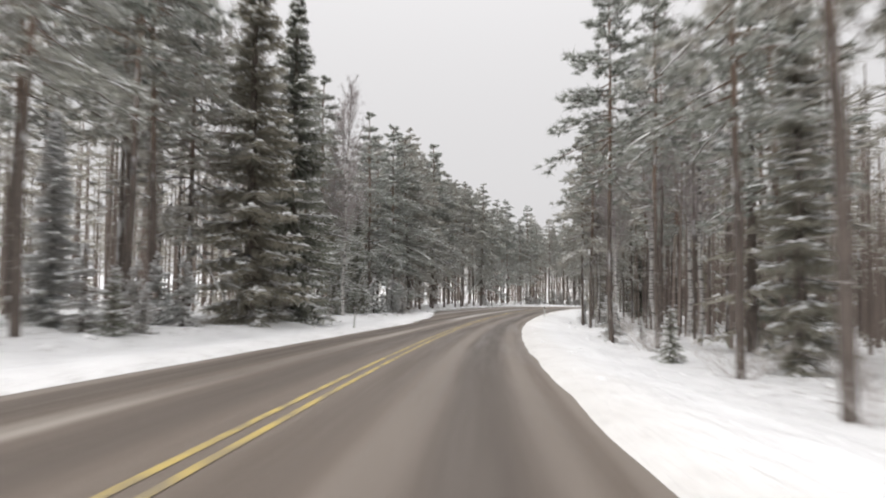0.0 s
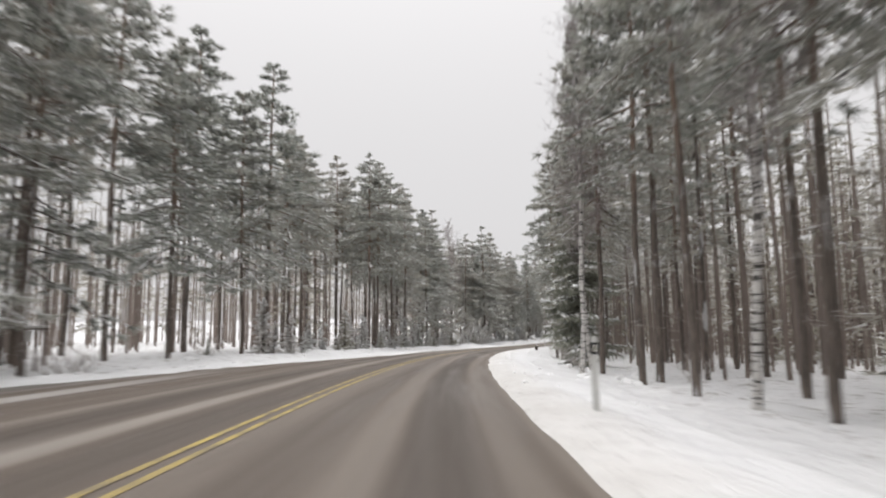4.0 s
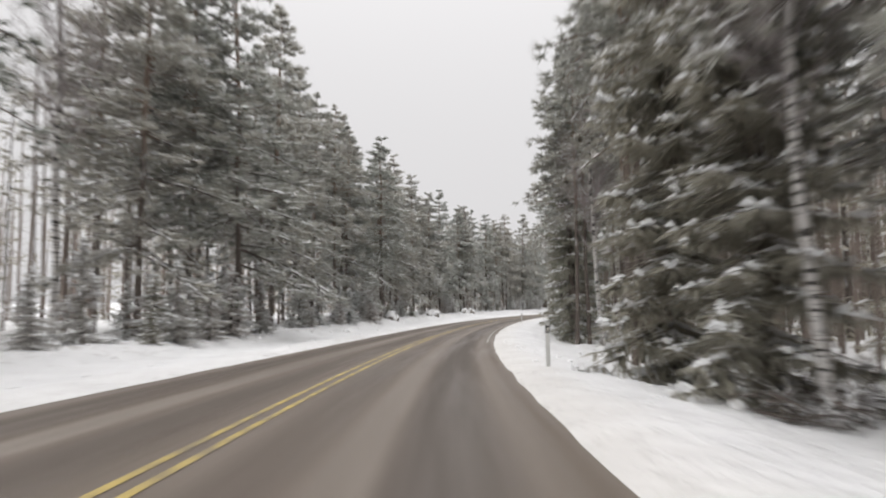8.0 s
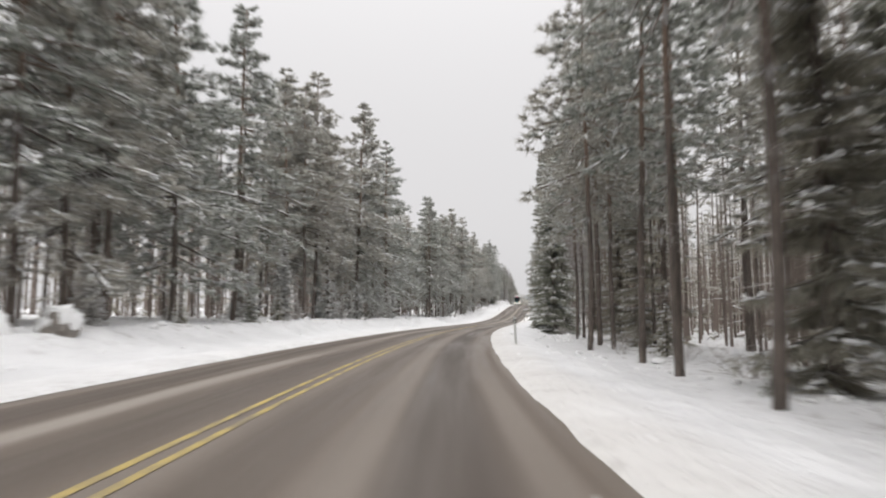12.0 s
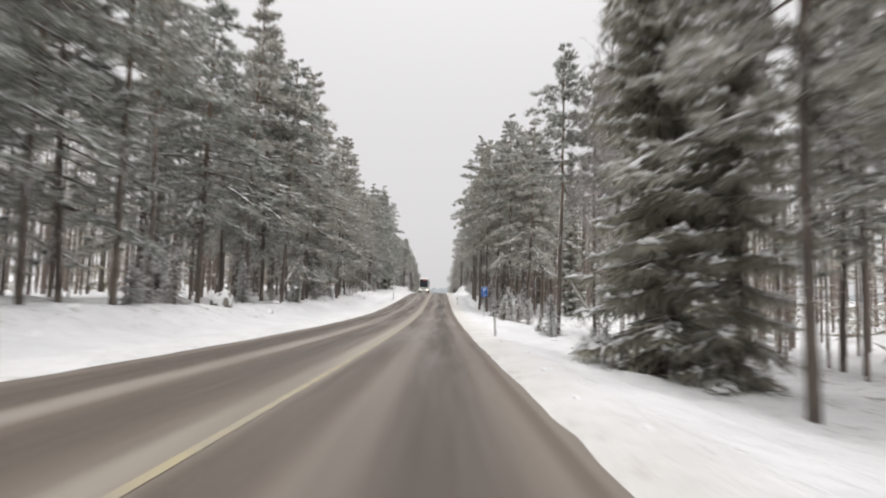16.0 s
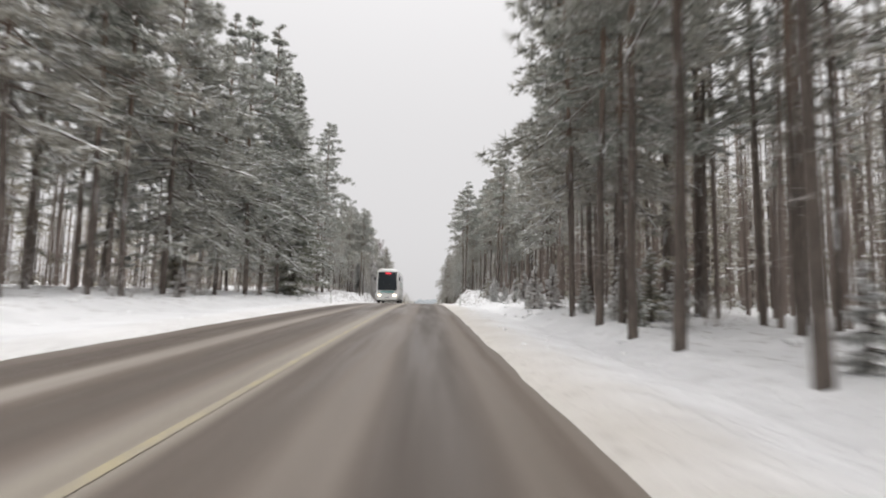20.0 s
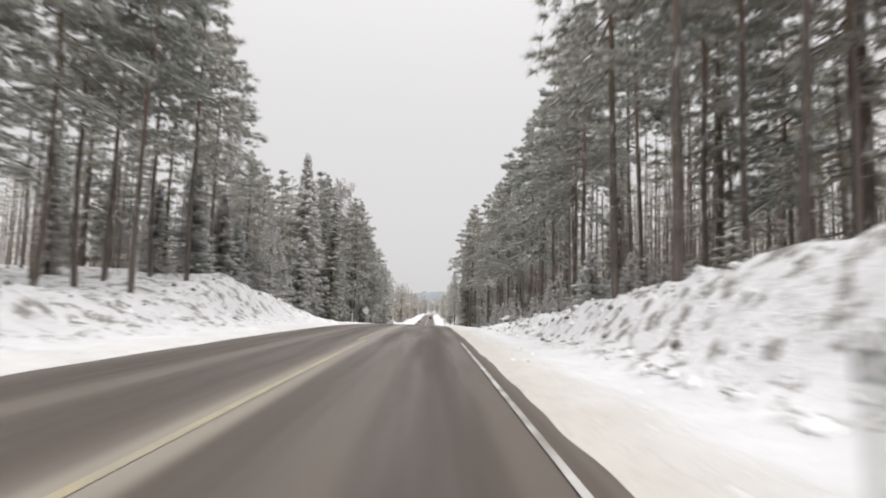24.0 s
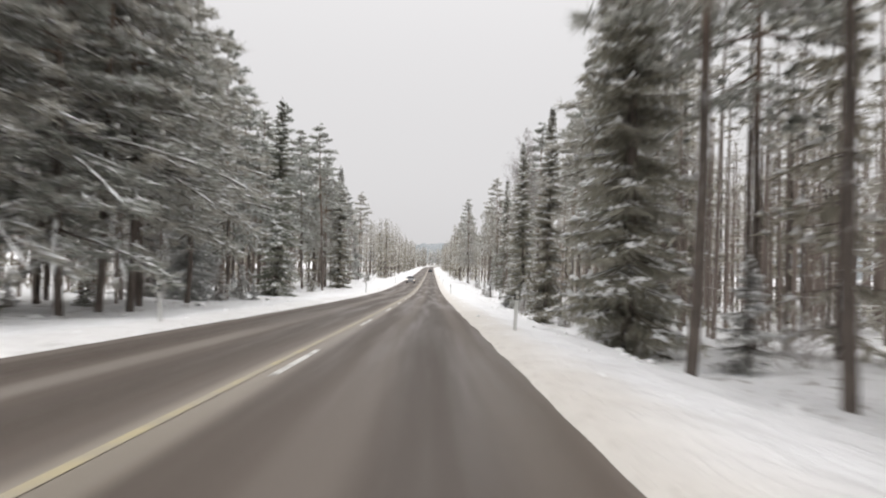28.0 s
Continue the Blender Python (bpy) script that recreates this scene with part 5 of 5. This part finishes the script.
def coach(s, d):
    """A long-distance coach; its front points along +Y."""
    root = tagged(new("coach"), "white high-deck coach with dark windows and teal markings", "bus")
    w, h, l = 1.26, 3.9, 12.8
    half = [(w - .05, .32), (w, .5), (w, 1.2), (w, 2.5), (w - .02, 3.25), (w - .08, 3.6), (w - .25, 3.8), (w - .7, h)]
    section = half + [(-x, z) for x, z in half[::-1]]
    bm = loft(bmesh.new(), section, ((-l / 2, .93, .95), (-l / 2 + .12, .985, .99), (-l / 2 + .4, 1, 1), (0, 1, 1), (l / 2 - .7, 1, 1), (l / 2 - .25, .97, .985), (l / 2, .88, .93)))
    part("body", bm, M_COACH, root)
    for sx in (-1, 1):
        for k in range(7):
            y0 = -l / 2 + .75 + k * 1.6
            bm = bmesh.new()
            add_box(bm, (.012, 1.57, .82), (sx * (w - .004), y0 + .8, 2.98), pose(0, 0, 0, 0, sx * -2.0), .004)
            part("window", bm, M_PANE, root, "dark tinted side window")
        bm = bmesh.new()
        add_box(bm, (.01, l - .9, .025), (sx * (w + .002), 0, 1.78))
        part("seam", bm, M_DARK, root, "dark body seam")
        bm = bmesh.new()
        add_box(bm, (.01, l - 1.2, .22), (sx * (w - .012), 0, .40))
        part("skirt", bm, M_DARK, root, "dirty black skirt")
        for y0, wide, z, high, mat in ((-2.2, 1.2, 2.12, .22, M_TEAL), (-1.0, 1.9, 2.2, .15, M_LIGHT_TEAL), (.6, 1.4, 2.28, .16, M_TEAL), (2.4, 2.4, 2.3, .2, M_LIGHT_TEAL),
                                       (-3.6, .45, 1.55, .3, M_LIGHT_TEAL), (-2.0, .6, 1.2, .14, M_TEAL), (-2.1, .9, 1.42, .12, M_LIGHT_TEAL), (-.9, .5, .9, .2, M_LIGHT_TEAL), (1.2, 1.8, 1.25, .1, M_LIGHT_TEAL)):
            bm = bmesh.new()
            oval = Matrix.Translation((sx * (w + .001), y0, z)) @ pose(0, 0, 0, sx * 4) @ pose(0, 0, 0, 0, 90) @ Matrix.Diagonal((high * .62, wide * .56, .008, 1))
            bmesh.ops.create_cone(bm, cap_ends=True, segments=24, radius1=1, radius2=1, depth=1, matrix=oval)
            part("marking", bm, mat, root, "teal printed marking")
        bm = bmesh.new()
        for k in range(13):
            add_box(bm, (.014, .62, .03), (sx * (w + .003), -l / 2 + .75, .75 + k * .078), pose(0, 0, 0, 0, sx * 20))
        part("grille", bm, M_DARK, root, "slatted engine grille")
        for y in (-l / 2 + 3.35, l / 2 - 2.7):
            bm = bmesh.new()
            add_tube(bm, .6, .6, .04, (0, 0, -.02), None, 28)
            arch = part("wheel_arch", bm, M_DARK, root, "black wheel arch")
            arch.matrix_basis = pose(sx * (w - .012), y, .52, 0, 90)
            wheel(root, sx * (w - .13), y, .5, .3)
        bm = bmesh.new()
        add_box(bm, (.16, .1, .45), (sx * (w + .12), l / 2 + .1, 2.7), None, .03)
        part("mirror", bm, M_DARK, root, "black outside mirror")
        bm = bmesh.new()
        add_box(bm, (.34, .06, .15), (sx * .86, l / 2 - .005, .86), pose(0, 0, 0, 0, sx * -12), .02)
        part("headlight", bm, M_LAMP, root, "lit headlight")
        bm = bmesh.new()
        add_box(bm, (.16, .04, .5), (sx * 1.0, -l / 2 - .005, 1.2), None, .015)
        part("tail_light", bm, M_RED, root, "red tail light")
    bm = bmesh.new()
    add_box(bm, (2.14, .06, 2.1), (0, l / 2 + .0, 2.46), pose(0, 0, 0, 1.5), .028)
    screen = part("windscreen", bm, M_PANE, root, "large dark windscreen")
    bm = bmesh.new()
    add_box(bm, (.62, .012, .11), (-.1, l / 2 + .012, 3.33), pose(0, 0, 0, 1.5))
    part("display", bm, M_DISPLAY, screen, "glowing red destination display")
    for sx in (-1, 1):
        bm = bmesh.new()
        add_box(bm, (.02, .03, 1.1), (sx * .3, l / 2 + .05, 1.95), pose(0, 0, 0, 1.5, sx * 24))
        part("wiper", bm, M_DARK, screen, "black wiper")
    bm = bmesh.new()
    add_box(bm, (1.5, .03, .16), (0, l / 2 + .0, 1.24), None, .012)
    part("grille", bm, M_TEAL, root, "dark teal grille strip")
    bm = bmesh.new()
    add_box(bm, (2.0, .03, .03), (0, l / 2 + .0, 1.03), None, .008)
    part("seam", bm, M_DARK, root, "dark bumper seam")
    bm = bmesh.new()
    add_box(bm, (2.1, .1, .3), (0, l / 2 - .02, .5), None, .04)
    part("bumper", bm, M_COACH, root, "white front bumper")
    bm = bmesh.new()
    add_box(bm, (1.8, .03, .7), (0, -l / 2 - .004, 2.75), None, .02)
    part("rear_window", bm, M_PANE, root, "dark rear window")
    bm = bmesh.new()
    add_box(bm, (.5, .03, .11), (0, l / 2 + .01, .6), None, .004)
    plate = part("number_plate", bm, M_SIGN_WHITE, root, "white number plate")
    bm = bmesh.new()
    add_box(bm, (.36, .01, .05), (0, l / 2 + .027, .6))
    part("bar", bm, M_DARK, plate, "dark bar")
    root.matrix_basis = road_pose(s, d, 180, False)


def passenger_car(s, d, turned, mat, label):
    root = tagged(new("car"), label, "car")
    half = [(.78, .28), (.87, .45), (.88, .78), (.84, .95)]
    section = half + [(-x, z) for x, z in half[::-1]]
    bm = loft(bmesh.new(), section, ((-2.15, .86, .6), (-2.0, .97, 1), (-1.0, 1, 1.1), (.7, 1, 1.05), (1.6, .98, .6), (2.05, .9, -.2), (2.15, .8, -.6)))
    part("body", bm, mat, root)
    roof = [(.78, .9), (.74, 1.1), (.62, 1.42), (.4, 1.47)]
    section = roof + [(-x, z) for x, z in roof[::-1]]
    bm = loft(bmesh.new(), section, ((-1.95, .9, .3), (-1.5, .97, .95), (-.6, 1, 1), (.3, .99, .97), (1.15, .93, .2)))
    part("cabin", bm, mat, root)
    for sx in (-1, 1):
        for y, wide in ((-.95, .85), (.0, .95)):
            bm = bmesh.new()
            add_box(bm, (.02, wide, .3), (sx * .70, y, 1.2), pose(0, 0, 0, 0, sx * -20), .01)
            part("window", bm, M_PANE, root, "dark side window")
        for y in (-1.35, 1.3):
            wheel(root, sx * .78, y, .32, .2)
        bm = bmesh.new()
        add_box(bm, (.34, .1, .16), (sx * .62, 2.1, .66), None, .03)
        part("headlight", bm, M_LAMP, root, "lit headlight")
        bm = bmesh.new()
        add_box(bm, (.24, .06, .22), (sx * .68, -2.13, .85), None, .03)
        part("tail_light", bm, M_RED, root, "red tail light")
        bm = bmesh.new()
        add_box(bm, (.2, .1, .14), (sx * .98, .62, 1.0), None, .03)
        part("mirror", bm, mat, root)
    bm = bmesh.new()
    add_box(bm, (1.26, .02, .52), (0, .82, 1.2), pose(0, 0, 0, -52), .01)
    part("windscreen", bm, M_PANE, root, "dark windscreen")
    bm = bmesh.new()
    add_box(bm, (1.2, .02, .44), (0, -1.78, 1.2), pose(0, 0, 0, 42), .01)
    part("rear_window", bm, M_PANE, root, "dark rear window")
    bm = bmesh.new()
    add_box(bm, (1.1, .06, .2), (0, 2.12, .45), None, .02)
    part("grille", bm, M_DARK, root, "black grille")
    root.matrix_basis = road_pose(s, d, turned, False)


coach(511.8, -2.12)
passenger_car(739, -1.95, 180, plain("car_silver", (.35, .35, .36), .3, .6), "silver car with lit headlights on the snowy road")
passenger_car(892, 1.8, 0, plain("car_dark", (.05, .055, .07), .3, .4), "dark car far down the road")


# ---- brush at the forest's edge ----
def brush_thing(h):
    root = tagged(new("shrub"), "leafless frosted shrub poking out of the snow", "shrub", "shrubs at the forest edge")
    n = 16
    a = np.column_stack([rng.normal(0, .18, (n, 2)), np.full(n, -.1)])
    b = a + np.column_stack([rng.normal(0, .45, (n, 2)), .5 + .5 * rng.random(n)]) * h
    bits = [sticks(a, b, .012 + 0 * a[:, 0])]
    for _ in range(5):
        u = .3 + .7 * rng.random(n)
        p = a + (b - a) * u[:, None]
        bits.append(sticks(p, p + np.column_stack([rng.normal(0, .3, (n, 2)), .1 + .35 * rng.random(n)]) * h, .008 + 0 * u))
    v, f = joined(bits)
    tagged(part("brushwood", mesh_of("shrub_wood", v, f, [M_FROST_TWIG]), None, root), kind="stuff")
    return root


brush = [brush_thing(1.2) for _ in range(3)]
for k in range(185):
    side = 1 if k % 2 or k >= 150 else -1
    s = rng.random() * 660 if k < 150 else 545 + 60 * rng.random()
    d = side * (np.interp(s / SPEED, [e[0] for e in EDGE[side]], [e[1] for e in EDGE[side]]) - 1.2 + 4 * rng.random())
    x, y, z = ground_at(np.array(s), np.array(d))
    m4 = pose(x, y, z, 0, 0, rng.random() * 360) @ Matrix.Scale(.6 + rng.random(), 4)
    if k < 3:
        brush[k].matrix_basis = m4
    else:
        copy_thing(brush[k % 3], m4 @ Matrix.Scale(1 / brush[k % 3].scale.x, 4))


# ---- stones and tussocks that show through the snow of the cuttings ----
def rubble(name, label, spots, mat, fine=2):
    ico = bmesh.new()
    bmesh.ops.create_icosphere(ico, subdivisions=fine, radius=1)
    base, faces = np.array([v.co[:] for v in ico.verts]), np.array([[v.index for v in f.verts] for f in ico.faces])
    ico.free()
    vs, fs, n = [], [], 0
    for s, d, r in spots:
        v = base * (.6 + .7 * rng.random((len(base), 1))) * np.array([r, r * (.5 + .6 * rng.random()), r * .6])
        vs.append(v + ground_at(np.array(s), np.array(d)) + np.array([0, 0, r * .05]))
        fs.append(faces + n)
        n += len(base)
    tagged(new(name, mesh_of(name, np.concatenate(vs), np.concatenate(fs), [mat], smooth_shade=True)), label, "stones", kind="stuff")


spots = [(502 + 70 * rng.random(), 6.6 + 4.5 * rng.random(), .03 + .13 * rng.random() ** 3) for _ in range(600)]
spots += [(530 + 60 * rng.random(), -7.5 - 4 * rng.random(), .04 + .12 * rng.random() ** 2) for _ in range(60)]
rubble("rubble", "dark stones and tussocks poking through snow on the banks", spots, M_ROCK)
snowy = [(500 + 75 * rng.random(), 6.4 + 5 * rng.random(), .05 + .2 * rng.random() ** 2.5) for _ in range(700)]
for side in (1, -1):
    snowy += [(660 * rng.random(), side * (7 + 5 * rng.random()) - (.8 if side < 0 else 0), .08 + .22 * rng.random() ** 2) for _ in range(420)]
rubble("snow_clods", "lumps of snow on the verge", snowy, M_SNOW_CAP)

crumbs = [(680 * rng.random(), 4.3 + 4.0 * rng.random() ** 1.5, .02 + .09 * rng.random() ** 2.5) for _ in range(1500)]
crumbs += [(680 * rng.random(), -4.9 - 4.5 * rng.random() ** 1.5, .02 + .09 * rng.random() ** 2.5) for _ in range(900)]
crumbs = [(s, d - (float(left_edge(s)) - 4.9 if d < 0 else 0), r) for s, d, r in crumbs]
rubble("snow_crumbs", "crumbs of ploughed snow along the road's edge", crumbs, M_SNOW_CAP, 1)


# ---- far wooded hills ----
def far_hill(s, near_d, far_d, high, seed):
    r = np.random.default_rng(seed)
    p, q = line_at(s)
    ahead = np.array([-q[1], q[0], 0])
    n = 260
    x = np.linspace(near_d, far_d, n)
    ridge = high * (.75 + .25 * np.sin(x / 140 + seed)) + smooth(r.normal(0, 1.5, n), 3)
    jag = ridge + np.abs(r.normal(0, 2.2, n))
    v = np.concatenate([p + q * x[:, None] + ahead * (60 * np.sin(x / 200 + seed))[:, None] + np.array([0, 0, -14]),
                        p + q * x[:, None] + ahead * (120 + 60 * np.sin(x / 200 + seed))[:, None] + np.stack([0 * x, 0 * x, ridge * .8], 1),
                        p + q * x[:, None] + ahead * (150 + 60 * np.sin(x / 200 + seed))[:, None] + np.stack([0 * x, 0 * x, jag], 1)])
    i = np.arange(n - 1)
    f = np.concatenate([np.stack([i, i + 1, i + 1 + n, i + n], 1), np.stack([i + n, i + 1 + n, i + 1 + 2 * n, i + 2 * n], 1)])
    tagged(new("backdrop", mesh_of("far_hill", v, f, [M_FAR])), "distant wooded hill in haze-tinted colour under the grey sky", "hill", kind="structure")


# pale blue-grey: the haze of distance is put into the woods' colour
m = Nodes("far_woods", .95)
M_FAR = m.colour(m.mix(m.span(m.noise(m.scaled(m.coords(), (.25, .25, .08)), 1.0, 6, .7), .35, .65), (.16, .18, .19), (.34, .36, .37)))
far_hill(1650, -900, 900, 42, 3)
